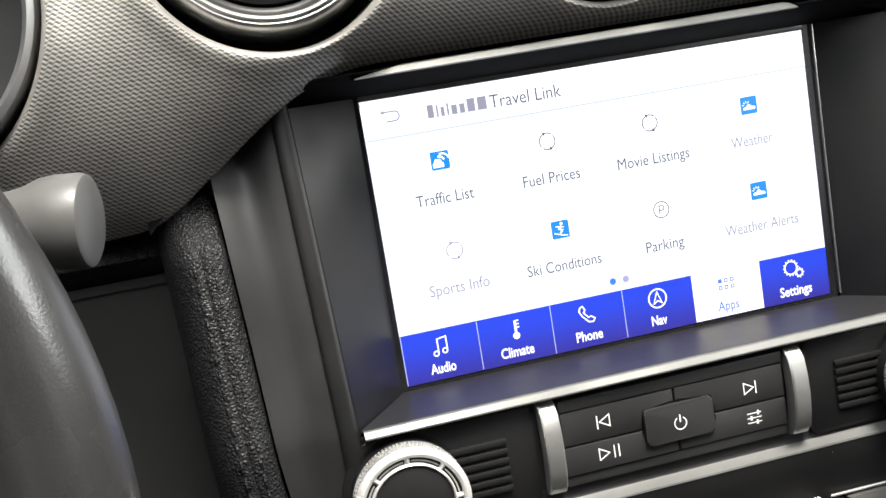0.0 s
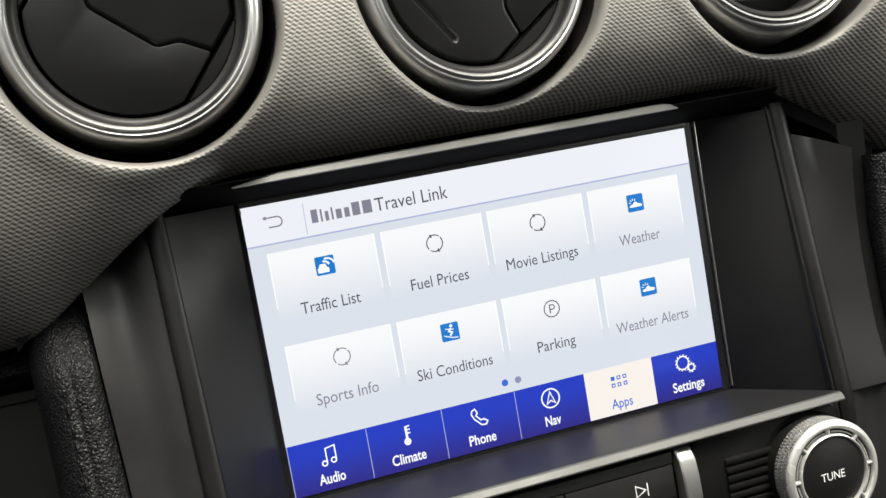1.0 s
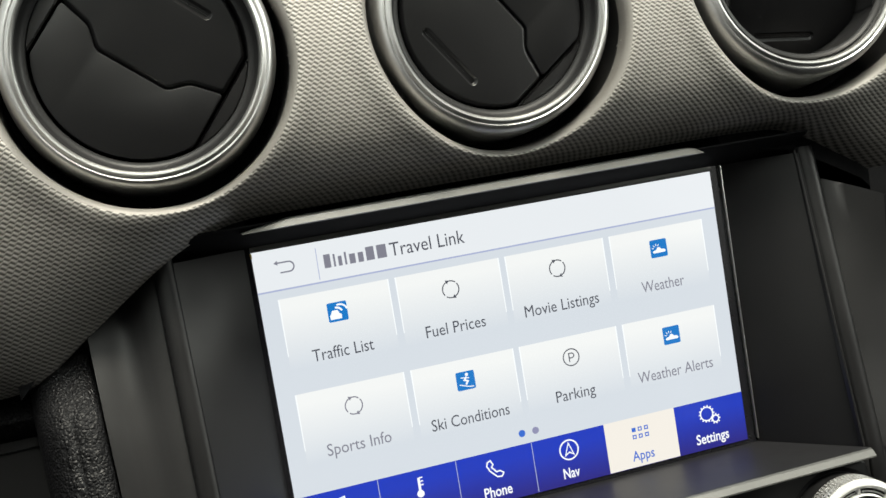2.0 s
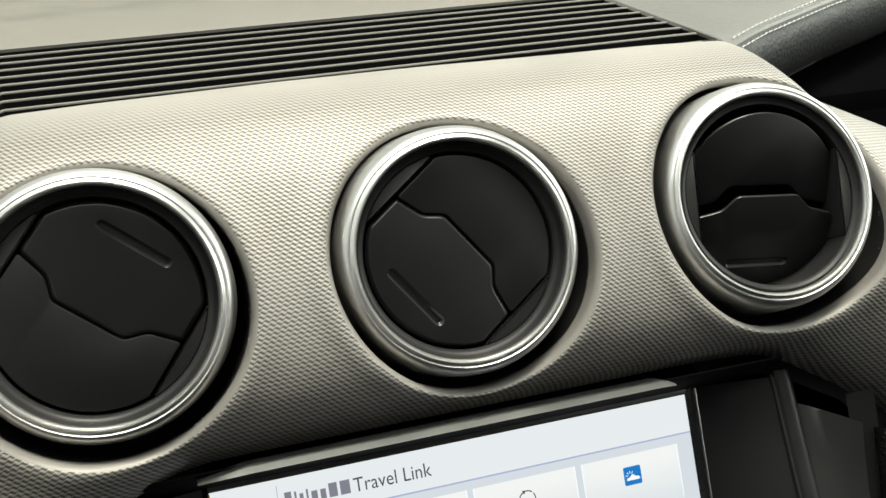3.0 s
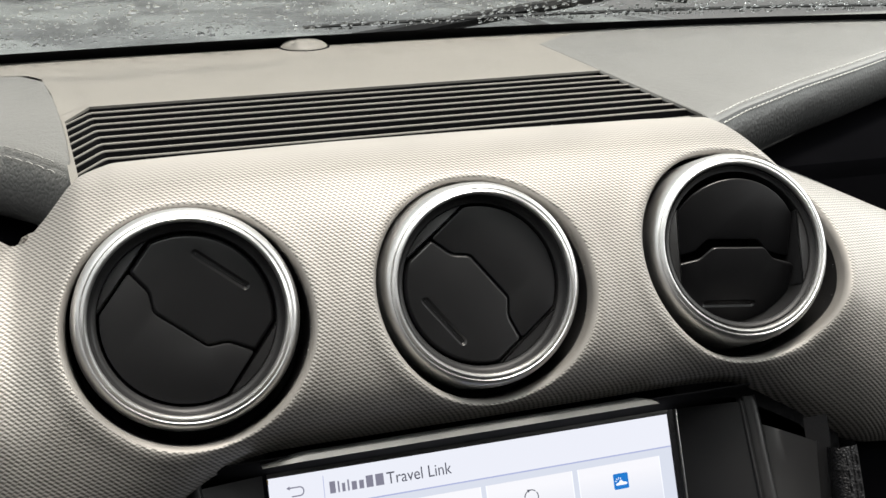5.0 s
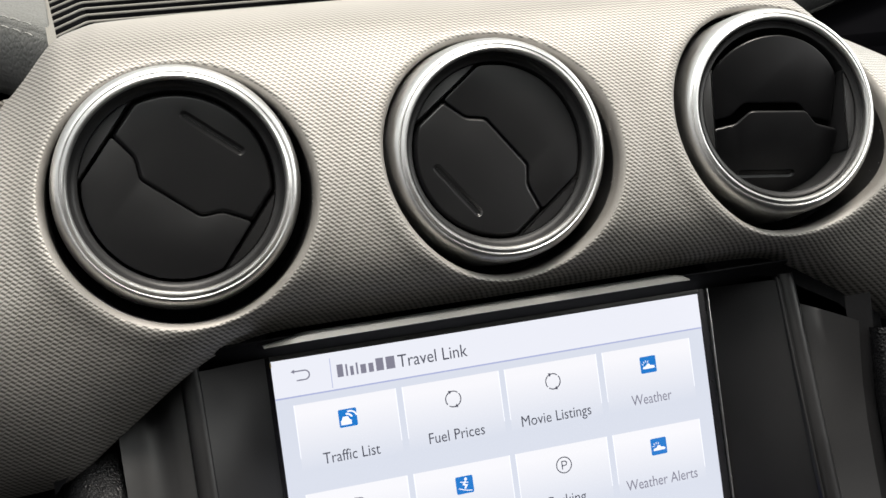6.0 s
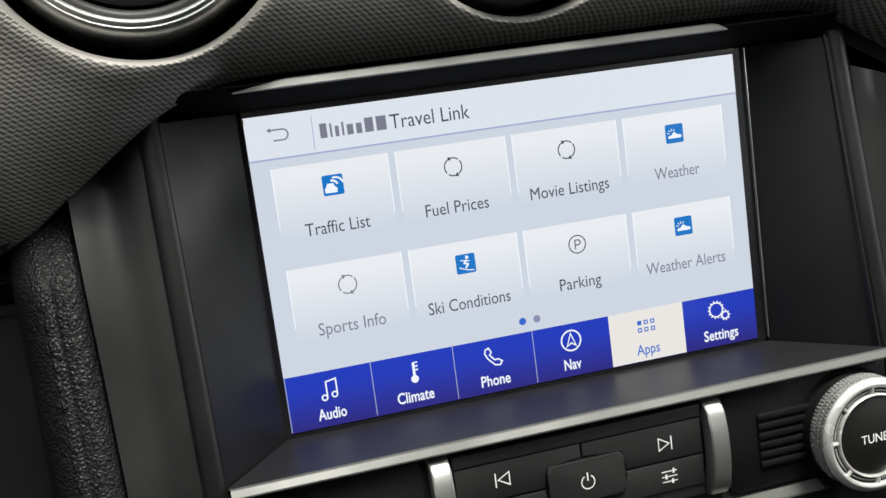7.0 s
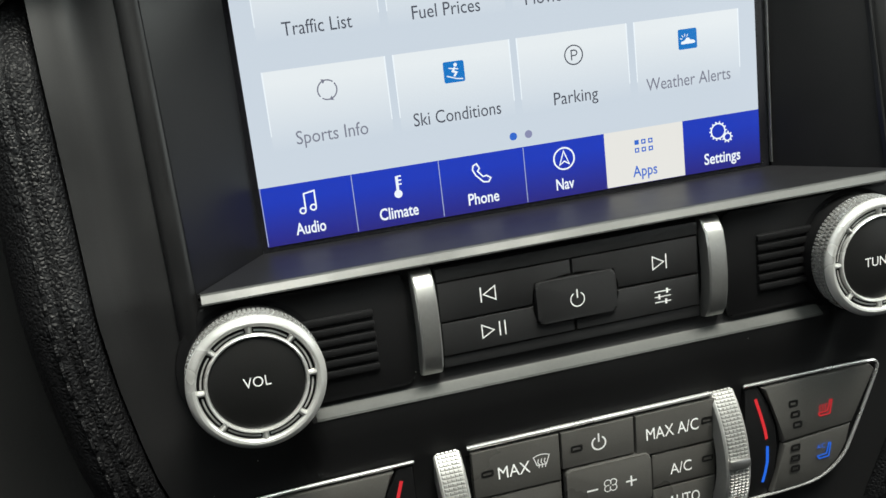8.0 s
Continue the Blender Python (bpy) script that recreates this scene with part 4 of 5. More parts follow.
COLS, ROWS = (-61.5, -20.5, 20.4, 61.5), (27.3, -5.9)
CAPTIONS = (("Traffic List", "Fuel Prices", "Movie Listings", "Weather"), ("Sports Info", "Ski Conditions", "Parking", "Weather Alerts"))
WIDTHS = ((21.6, 22.2, 29.2, 17.6), (22.8, 29.3, 15.6, 31.4))
KINDS = (("car", "wait", "wait", "sun"), ("wait", "ski", "park", "sun"))
for r in range(2):
    for c in range(4):
        cu, cv = COLS[c], ROWS[r]
        tile = part("app_tile", flat([(cu - 19.2, cv - 17), (cu + 19.2, cv - 17), (cu + 19.2, cv + 7.8), (cu - 19.2, cv + 7.8)], 0.04), M_TILE, screen)
        for sx in (-1, 1):
            part("tile_edge", flat([(cu + sx * 19.3, cv - 12), (cu + sx * 19.0, cv - 12), (cu + sx * 18.9, cv + 7.8), (cu + sx * 19.4, cv + 7.8)], 0.06), M_TILEEDGE, tile)
        dim = M_INK2 if (c == 3 or (r, c) == (1, 0)) else M_INK
        text(CAPTIONS[r][c], cu - 0.3, cv - 13.4, 0.1, WIDTHS[r][c], 4.1, dim, screen)
        k = KINDS[r][c]
        if k == "wait":
            ic = ribbon(arc(cu, cv, 3.0, 112, 218), 0.42, 0.1)
            ribbon(arc(cu, cv, 3.0, -68, 38), 0.42, 0.1, ic)
            ribbon(arc(cu, cv, 3.0, 48, 98), 0.42, 0.1, ic)
            ribbon(arc(cu, cv, 3.0, 232, 280), 0.42, 0.1, ic)
            for a in (112, -68):
                q = Vector((cu + 3.0 * math.cos(radians(a)), cv + 3.0 * math.sin(radians(a))))
                t = Vector((math.sin(radians(a)), -math.cos(radians(a))))
                o = Vector((-t.y, t.x))
                flat([tuple(q + t * 1.0), tuple(q + o * 0.8 - t * 0.3), tuple(q - o * 0.8 - t * 0.3)], 0.1, ic)
            part("icon", ic, dim, tile)
        elif k == "park":
            ic = ribbon(arc(cu, cv, 3.1, 0, 360, 32)[:-1], 0.42, 0.1, closed=True)
            ribbon([(cu - 0.8, cv - 1.7), (cu - 0.8, cv + 1.5), (cu + 0.3, cv + 1.5)] + arc(cu + 0.3, cv + 0.65, 0.85, 90, -90, 8) + [(cu - 0.8, cv - 0.2)], 0.42, 0.12, ic)
            part("icon", ic, M_INK, tile)
        else:
            sq = part("icon", flat(round_rect(cu - 3.45, cu + 3.45, cv - 3.35, cv + 3.35, 0.6), 0.1), M_ICON, tile)
            art = bmesh.new()
            if k == "car":
                flat([(cu - 3.2, cv - 2.9), (cu + 1.4, cv - 2.9), (cu + 1.5, cv - 1.2), (cu + 0.7, cv - 0.7), (cu + 0.1, cv + 0.7), (cu - 2.2, cv + 0.7), (cu - 2.8, cv - 0.7), (cu - 3.3, cv - 1.2)], 0.14, art)
                ribbon(arc(cu - 0.4, cv - 0.6, 2.3, 20, 100, 10), 0.8, 0.14, art)
                ribbon(arc(cu + 1.0, cv - 0.2, 3.0, 15, 110, 10), 0.7, 0.14, art)
            elif k == "ski":
                flat(arc(cu + 0.7, cv + 2.5, 0.7, 0, 360, 12)[:-1], 0.14, art)
                ribbon([(cu + 0.5, cv + 1.6), (cu - 0.5, cv + 0.3), (cu + 0.9, cv - 0.3), (cu - 0.1, cv - 1.7)], 0.75, 0.14, art)
                ribbon([(cu - 2.0, cv + 1.5), (cu - 0.2, cv + 1.2), (cu + 1.7, cv + 0.9)], 0.4, 0.14, art)
                ribbon([(cu - 2.9, cv - 1.3), (cu + 0.8, cv - 2.6), (cu + 3.2, cv - 2.9)], 0.4, 0.14, art)
            else:
                flat([(cu - 2.6, cv - 1.9), (cu + 2.8, cv - 1.9), (cu + 3.3, cv - 1.3), (cu + 2.6, cv - 0.6), (cu + 1.2, cv - 0.4), (cu + 0.4, cv + 0.5), (cu - 0.6, cv + 0.4), (cu - 1.2, cv - 0.5), (cu - 2.6, cv - 0.9), (cu - 3.0, cv - 1.5)], 0.14, art)
                for a in (60, 95, 130, 165):
                    ca, sa = math.cos(radians(a)), math.sin(radians(a))
                    ribbon([(cu - 1.0 + 1.3 * ca, cv - 0.2 + 1.3 * sa), (cu - 1.0 + 2.3 * ca, cv - 0.2 + 2.3 * sa)], 0.35, 0.14, art)
            for p in art.verts:
                p.co.x, p.co.y = cu + 0.86 * (p.co.x - cu), cv + 0.86 * (p.co.y - cv)
            part("icon_drawing", art, M_LIT, sq)
part("page_dot", flat(arc(-2.9, -29.4, 1.3, 0, 360, 24)[:-1], 0.1), M_LINK, screen)
part("page_dot", flat(arc(2.4, -29.4, 1.3, 0, 360, 24)[:-1], 0.1), M_DOT, screen)

part("corner_mark", flat([(-87.4, 50.2), (-86.9, 50.2), (-86.9, 52.0), (-87.4, 52.0)], 0.12), mat("amber_mark", (0.55, 0.38, 0.08), 0.5), screen, "tiny amber mark at the corner")
menu = part("menu_bar", flat([(-87.1, -52.25), (87.1, -52.25), (87.1, -33.35), (-87.1, -33.35)], 0.06), M_BAR, screen, "deep blue menu bar")
part("selected_tab", flat([(28.8, -52.1), (57.9, -52.1), (57.9, -33.3), (28.8, -33.3)], 0.1), M_SEL, screen)
for x in (-86.9, -57.9, -29.1, 0.0):
    part("tab_divider", ribbon([(x, -52.0), (x, -33.5)], 0.28, 0.1), M_RULE, menu)
for s, x, wd, mt in (("Audio", -72.8, 9.6, M_LIT), ("Climate", -43.9, 12.9, M_LIT), ("Phone", -15.1, 10.6, M_LIT), ("Nav", 13.7, 6.4, M_LIT), ("Apps", 43.0, 9.0, M_LINK), ("Settings", 72.4, 13.9, M_LIT)):
    text(s, x, -47.9, 0.14, wd, 3.7, mt, menu, bold=0.016 if mt is M_LIT else 0.008)
note = ribbon([(-73.6, -42.2), (-73.6, -37.0), (-70.2, -36.4), (-70.2, -41.6)], 0.5, 0.14)
ribbon(arc(-74.5, -42.3, 0.9, 0, 360, 14)[:-1], 0.5, 0.14, note, closed=True)
ribbon(arc(-71.1, -41.7, 0.9, 0, 360, 14)[:-1], 0.5, 0.14, note, closed=True)
part("icon", note, M_LIT, menu)
th = ribbon([(-43.4, -41.5), (-43.4, -36.2)], 0.9, 0.14)
flat(arc(-43.4, -42.0, 1.35, 0, 360, 16)[:-1], 0.14, th)
for y in (-36.3, -37.6, -38.9):
    ribbon([(-43.2, y), (-41.9, y)], 0.45, 0.14, th)
part("icon", th, M_LIT, menu)
ph = ribbon([(-17.6, -36.9), (-16.4, -36.4), (-15.6, -38.0), (-16.3, -38.9), (-14.6, -40.9), (-13.4, -40.7), (-12.0, -41.7), (-12.8, -42.9), (-14.6, -42.7), (-17.0, -40.2), (-18.0, -38.2)], 0.5, 0.14, closed=True)
part("icon", ph, M_LIT, menu)
nv = ribbon(arc(14.0, -39.4, 3.6, 0, 360, 40)[:-1], 0.55, 0.14, closed=True)
ribbon([(14.0, -36.9), (15.7, -41.4), (14.0, -40.3), (12.3, -41.4)], 0.5, 0.14, nv, closed=True)
part("icon", nv, M_LIT, menu)
ap = flat([(39.7, -38.8), (41.3, -38.8), (41.3, -37.2), (39.7, -37.2)], 0.14)
for i, (x, y) in enumerate(((43.0, -38.0), (45.6, -38.0), (40.5, -40.7), (43.0, -40.7), (45.6, -40.7))):
    ribbon([(x - 0.6, y - 0.6), (x + 0.6, y - 0.6), (x + 0.6, y + 0.6), (x - 0.6, y + 0.6)], 0.42, 0.14, ap, closed=True)
part("icon", ap, M_LINK, menu)
gear = bmesh.new()
for gx, gy, gr, teeth in ((71.2, -38.7, 2.6, 14), (74.7, -41.2, 1.3, 9)):
    ribbon(arc(gx, gy, gr, 0, 360, 36)[:-1], 0.5, 0.14, gear, closed=True)
    for k in range(teeth):
        a = 2 * math.pi * k / teeth
        ribbon([(gx + gr * math.cos(a), gy + gr * math.sin(a)), (gx + (gr + 0.75) * math.cos(a), gy + (gr + 0.75) * math.sin(a))], 0.5, 0.14, gear)
part("icon", gear, M_LIT, menu)


# ---- audio controls ----
audio = thing("audio_panel", at(-2.2, 0, 0), "black audio button panel between two silver bars", "control panel")
W0 = 38.6
for sx in (-1, 1):
    # the pads that hold the fine slats
    pad = prism(round_rect(min(sx * 51, sx * 110), max(sx * 51, sx * 112), -91, -56.5, 2.5), W0 - 1, W0 + 1.4, 0.9)
    pd = part("slat_pad", pad, M_BLACK, audio)
    for k in range(6):
        v = -66.6 - 3.25 * k
        lo, hi = (62.6, 86) if sx > 0 else (-86, -61.2)
        slat = B(lo, hi, v - 1.05, v + 1.05, W0 + 1.0, W0 + 2.7, bevel=0.4)
        part("slat", slat, M_BLACK, pd)
    # bowed silver bar
    prof = [(-56.6, 40.2), (-57.2, 41.8), (-60.5, 44.6), (-66, 45.8), (-73, 46.2), (-80, 45.6), (-85.5, 44.2), (-88.4, 41.8), (-88.9, 40)]
    bm = bmesh.new()
    rows = [[bm.verts.new((sx * 46.1 + dx, v, w - dw)) for dx, dw in ((-3.1, 6), (-3.1, 0.5), (-2.6, 0), (2.6, 0), (3.1, 0.5), (3.1, 6))] for v, w in prof]
    for a, b in zip(rows, rows[1:]):
        for i in range(5):
            bm.faces.new((a[i], a[i + 1], b[i + 1], b[i]))
    bm.faces.new(rows[0])
    bm.faces.new(rows[-1][::-1])
    part("silver_bar", bm, M_SILVER, audio, "bowed brushed silver bar", angle=30)
part("button_bed", B(-42.2, 42.2, -88.5, -56.8, W0 - 1, W0 + 0.4, bevel=0.2), M_DEEP, audio)


def button(name, poly, w0, w1, parent, label="", material=None, bevel=0.6):
    return part(name, prism(poly, w0, w1, bevel), material or M_BUTTON, parent, label)


def rect(x0, x1, y0, y1):
    return [(x0, y0), (x1, y0), (x1, y1), (x0, y1)]


button("top_strip", rect(-41.9, 41.9, -61.3, -57.2), W0, W0 + 2.9, audio, bevel=0.5)
button("bottom_strip", rect(-41.9, 41.9, -88.2, -84.6), W0, W0 + 1.6, audio, bevel=0.5)
b_prev = button("button", [(-41.7, -73.6), (-12.8, -73.6), (-12.8, -66.4), (-0.3, -66.4), (-0.3, -61.7), (-41.7, -61.7)], W0, W0 + 2.7, audio)
b_next = button("button", [(0.3, -61.7), (0.3, -66.4), (14.1, -66.4), (14.1, -73.6), (41.7, -73.6), (41.7, -61.7)], W0, W0 + 2.7, audio)
b_play = button("button", [(-41.7, -84.2), (-0.3, -84.2), (-0.3, -80.4), (-12.8, -80.4), (-12.8, -74.1), (-41.7, -74.1)], W0, W0 + 2.6, audio)
b_tone = button("button", [(0.3, -84.2), (41.7, -84.2), (41.7, -74.1), (14.1, -74.1), (14.1, -80.4), (0.3, -80.4)], W0, W0 + 2.6, audio)
b_pow = button("power_button", round_rect(-12.2, 13.5, -79.9, -66.9, 1.6), W0, W0 + 4.0, audio, bevel=0.8)
WB = W0 + 2.78
part("symbol", ribbon([(-24.4, -65.3), (-24.4, -69.5), (-28.1, -67.4)], 0.34, WB, closed=True), M_WHITE, b_prev, "white printed symbol")
part("symbol", ribbon([(-28.9, -65.1), (-28.9, -69.7)], 0.4, WB), M_WHITE, b_prev)
part("symbol", ribbon([(26.3, -65.8), (26.3, -69.9), (30.0, -67.9)], 0.34, WB, closed=True), M_WHITE, b_next, "white printed symbol")
part("symbol", ribbon([(30.8, -65.6), (30.8, -70.2)], 0.4, WB), M_WHITE, b_next)
part("symbol", ribbon([(-29.6, -76.7), (-29.6, -80.8), (-25.9, -78.8)], 0.34, WB - 0.1, closed=True), M_WHITE, b_play, "white printed symbol")
part("symbol", ribbon([(-24.1, -76.5), (-24.1, -81.0)], 0.4, WB - 0.1), M_WHITE, b_play)
part("symbol", ribbon([(-22.4, -76.5), (-22.4, -81.0)], 0.4, WB - 0.1), M_WHITE, b_play)
tone = bmesh.new()
for y, x in ((-77.3, 30.6), (-79.0, 27.9), (-80.7, 30.1)):
    ribbon([(26.4, y), (31.8, y)], 0.34, WB - 0.1, tone)
    ribbon([(x, y - 0.8), (x, y + 0.8)], 0.7, WB - 0.08, tone)
part("symbol", tone, M_WHITE, b_tone, "white printed symbol")
pw = ribbon(arc(0.6, -74.0, 2.2, 120, 420, 24), 0.34, W0 + 4.1)
ribbon([(0.6, -73.6), (0.6, -70.9)], 0.45, W0 + 4.1, pw)
part("symbol", pw, M_WHITE, b_pow, "white power symbol")


def knob(u, v, word, width, du, dv, label):
    root = thing("rotary_knob", at(u, v, W0), label, "knob", "rotary knobs of the audio panel")
    part("base", lathe([(21.2, 0), (21.0, 1.2), (18.4, 1.6)], 72), M_DEEP, root)
    # three staggered rows of small teeth round a dark core
    bm = bmesh.new()
    for row in range(3):
        for k in range(92):
            a = 2 * math.pi * (k + 0.5 * row) / 92
            h, d = 7.6 + 2.25 * row, 2 * math.pi / 92 * 0.33
            lo = [bm.verts.new((18.2 * math.cos(a + q * d * 1.3), 18.2 * math.sin(a + q * d * 1.3), z)) for q, z in ((-1, h), (1, h), (1, h + 2.1), (-1, h + 2.1))]
            hi = [bm.verts.new((19.0 * math.cos(a + q * d), 19.0 * math.sin(a + q * d), z)) for q, z in ((-1, h + 0.3), (1, h + 0.3), (1, h + 1.8), (-1, h + 1.8))]
            bm.faces.new(hi)
            for q in range(4):
                bm.faces.new((lo[q], lo[(q + 1) % 4], hi[(q + 1) % 4], hi[q]))
    part("knurled_side", bm, M_KNURL, root, "knurled chrome side", smooth=False)
    part("chrome_rim", lathe([(18.3, 14.0), (18.9, 14.5), (19.0, 15.0), (18.7, 15.7), (18.0, 16.4), (17.2, 16.75), (16.5, 16.6), (16.15, 16.2), (16.0, 15.2), (14.2, 15.2), (14.05, 16.3), (13.7, 16.6), (13.3, 16.4), (13.1, 15)], 96), M_ALLOY, root, "satin alloy rim", angle=24)
    part("skirt", lathe([(18.2, 0.5), (18.3, 14.4)], 72), M_BLACK, root)
    for k in range(8):
        a = 45 * k + 22.5
        slot = part("rim_slot", ribbon(arc(0, 0, 15.1, a - 19.0, a + 19.0, 14), 1.75, 15.3), M_BLACK, root)
        # alloy line drawn as the highlight inside the slot
        part("slot_highlight", ribbon(arc(0, 0, 15.0, a - 17.5, a + 17.5, 14), 0.5, 15.6), M_ALLOY, slot)
        ca, sa = math.cos(radians(a + 22.5)), math.sin(radians(a + 22.5))
        part("rim_post", tube([(14.1 * ca, 14.1 * sa, 15.7), (16.2 * ca, 16.2 * sa, 15.8)], 0.62, 8), M_ALLOY, root)
    cap = part("cap", lathe([(13.1, 14.5), (13.0, 15.6), (12.5, 15.9), (0, 16.0)], 72), M_MATTE, root, "black cap")
    text(word, du, dv, 16.1, width, 2.9, M_WHITE, cap, "white lettering", bold=0.0)
    return root


knob(-99.3, -75.7, "VOL", 7.4, 0.0, 0.6, "chrome volume knob with knurled side and black cap")
knob(94.6, -75.9, "TUNE", 9.8, -0.6, -0.7, "chrome tuning knob with knurled side and black cap")


# ---- a little dust on the black surfaces ----
rng = random.Random(11)
dust = bmesh.new()
for k in range(44):
    v = rng.choice([rng.uniform(-90, -60), rng.uniform(-116, -98)])
    u = rng.uniform(-120, 120)
    w = fascia_w(v) + 0.15
    if -104 < v < -98:
        w = 42.6
    r, a = rng.uniform(0.07, 0.17), rng.uniform(0, 3)
    ring = [dust.verts.new((u + r * math.cos(a + q) * (1.6 if q % 2 else 0.8), v + r * math.sin(a + q), w)) for q in (0, 1.3, 2.6, 3.9, 5.1)]
    dust.faces.new(ring)
for cu, cv, hr in HOLES[:3]:
    for k in range(26):
        a, q = rng.gauss(-0.2, 0.6) + (math.pi if k % 6 == 0 else 0), rng.uniform(0.1, 0.24)
        p = Vector((cu + (hr - 2.6) * math.cos(a), cv + (hr - 2.6) * math.sin(a), panel_w(cu + hr * math.cos(a), cv + hr * math.sin(a)) - rng.uniform(4, 11)))
        corners = [dust.verts.new(p + Vector((q * x, q * y, q * z * 1.5))) for x, y, z in ((1, 0, -0.5), (-0.6, 0.9, -0.4), (-0.6, -0.9, -0.3), (0, 0.1, 1))]
        for f in ((0, 1, 2), (0, 1, 3), (1, 2, 3), (2, 0, 3)):
            dust.faces.new([corners[c] for c in f])
solid("dust", dust, mat("pale_dust", (0.5, 0.5, 0.48), 0.9, bump=0), "fine pale dust specks on the black console", "dust", "stuff")


# ---- climate controls ----
def tilted(bm):
    """Leans a flat-built piece back with the lower fascia."""
    for v in bm.verts:
        v.co.z += 0.07 * (v.co.y + 117)
    return bm


def rounded(pts, times=2):
    """An open line with its corners cut off, ends kept."""
    for _ in range(times):
        out = [pts[0]]
        for (ax, ay), (bx, by) in zip(pts, pts[1:]):
            out += [(ax * 0.75 + bx * 0.25, ay * 0.75 + by * 0.25), (ax * 0.25 + bx * 0.75, ay * 0.25 + by * 0.75)]
        pts = out + [pts[-1]]
    return pts


M_POLISH = mat("polished_edging", (0.72, 0.72, 0.71), 0.26, 0.75, vary=0.05, bump=0.0)
M_CBUTTON = mat("climate_button_plastic", (0.07, 0.068, 0.064), 0.34, vary=0.15, bump=0.05, grain=2500)
M_MARK = mat("unlit_indicator", (0.008, 0.008, 0.008), 0.4, vary=0.1, bump=0)
M_WHEEL = mat("wheel_silver", (0.4, 0.4, 0.39), 0.36, 0.6, vary=0.08, bump=0.03)
climate = thing("climate_panel", at(-0.5, -0.5, 0), "black climate control panel with chrome edging and knurled dials", "control panel")
WC = 36.0
outline = [(104.5, -117.2), (107.2, -118.6), (107.2, -121.5), (97.5, -147), (94.5, -152.5), (88, -157.6), (80, -159.6), (57.5, -160.2)]
for sx in (-1, 1):
    wing = [(sx * x, y) for x, y in [(56.2, -116.6)] + outline + [(56.2, -160.2)]]
    part("wing_bed", tilted(prism(wing[::sx], WC - 4, WC - 0.6)), M_DEEP, climate)
    path = rounded([(sx * 56.2, -116.8)] + [(sx * x, y) for x, y in outline])
    rail = tube([(x, y, WC + 0.6 + 0.07 * (y + 117)) for x, y in path], 0.6, 10)
    part("chrome_edge", rail, M_POLISH, climate, "thin chrome edging")
    # strip with the temperature marks
    strip = [(sx * x, y) for x, y in ((56.8, -118.4), (61.6, -118.4), (65.5, -126), (68.2, -134), (69.0, -142), (68.0, -151), (65, -159.4), (57, -159.4))]
    tr = part("temperature_strip", tilted(prism(strip[::sx], WC - 1, WC + 0.6, 0.4)), M_BLACK, climate)
    hot = tilted(ribbon([(sx * x, y) for x, y in ((60.6, -122.3), (62.8, -129.3), (64.2, -134.5), (64.9, -138.2))], 1.1, WC + 0.75))
    part("hot_mark", hot, M_RED, tr, "glowing red line")
    cold = tilted(ribbon([(sx * x, y) for x, y in ((65.2, -141), (65.2, -147), (64.4, -151), (63.4, -154.5))], 1.1, WC + 0.75))
    part("cold_mark", cold, M_BLUE, tr, "glowing blue line")
    up = [(sx * x, y) for x, y in ((62.6, -118.4), (103.8, -118.6), (105.6, -120.6), (97.4, -138.8), (70.6, -140.6), (69.4, -134), (66.5, -126))]
    lo = [(sx * x, y) for x, y in ((70.8, -141.2), (97.1, -139.4), (95.6, -146.5), (92.5, -152), (86.5, -156.8), (79, -158.8), (66.4, -159.2), (69.2, -151))]
    heat = part("seat_heat_button", tilted(prism(up[::-sx], WC - 1, WC + 1.7, 0.9)), M_CBUTTON, climate)
    cool = part("seat_cool_button", tilted(prism(lo[::-sx], WC - 1, WC + 1.4, 0.9)), M_CBUTTON, climate)
    for b, vs in ((heat, (-126.6, -130.8, -134.9)), (cool, (-143.5, -147.6, -151.6))):
        for k, v in enumerate(vs):
            cx = sx * (74.2 + 0.9 * k if b is heat else 75.4)
            part("indicator", tilted(ribbon(round_rect(cx - 1.4, cx + 1.4, v - 0.9, v + 0.9, 0.3), 0.8, WC + 1.85, closed=True)), M_MARK, b)
    for b, cv, mt in ((heat, -130.8, M_RED), (cool, -147.2, M_BLUE)):
        cx = sx * 86.4
        seat = ribbon([(cx + 1.9, cv + 2.8), (cx + 1.0, cv - 1.4), (cx - 2.6, cv - 1.7)], 0.5, WC + 1.9)
        ribbon([(cx + 2.6, cv + 2.6), (cx + 1.9, cv - 2.6), (cx - 1.8, cv - 2.8), (cx - 2.4, cv - 1.9)], 0.5, WC + 1.9, seat)
        for k in range(3 if b is heat else 0):
            ribbon([(cx - 2.2 + 1.1 * k, cv - 1.0), (cx - 1.8 + 1.1 * k, cv - 0.2), (cx - 2.2 + 1.1 * k, cv + 0.5), (cx - 1.7 + 1.1 * k, cv + 1.5)], 0.35, WC + 1.9, seat)
        part("symbol", tilted(seat), mt, b, "glowing seat symbol")
        if b is cool:
            text("A/C", cx - 1.2, cv + 1.9, WC + 1.9 + 0.07 * (cv + 119), 3.2, 1.7, M_BLUE, b, "blue lettering", bold=0.0)

# buttons between the dials
part("button_bed", tilted(B(-39.5, 45.5, -176, -116.4, WC - 4, WC - 0.8)), M_DEEP, climate)
part("chrome_edge", tube([(-39.2, -116.4, WC + 0.7), (44.6, -116.4, WC + 0.7)], 0.8, 10), M_POLISH, climate, "thin chrome edging")


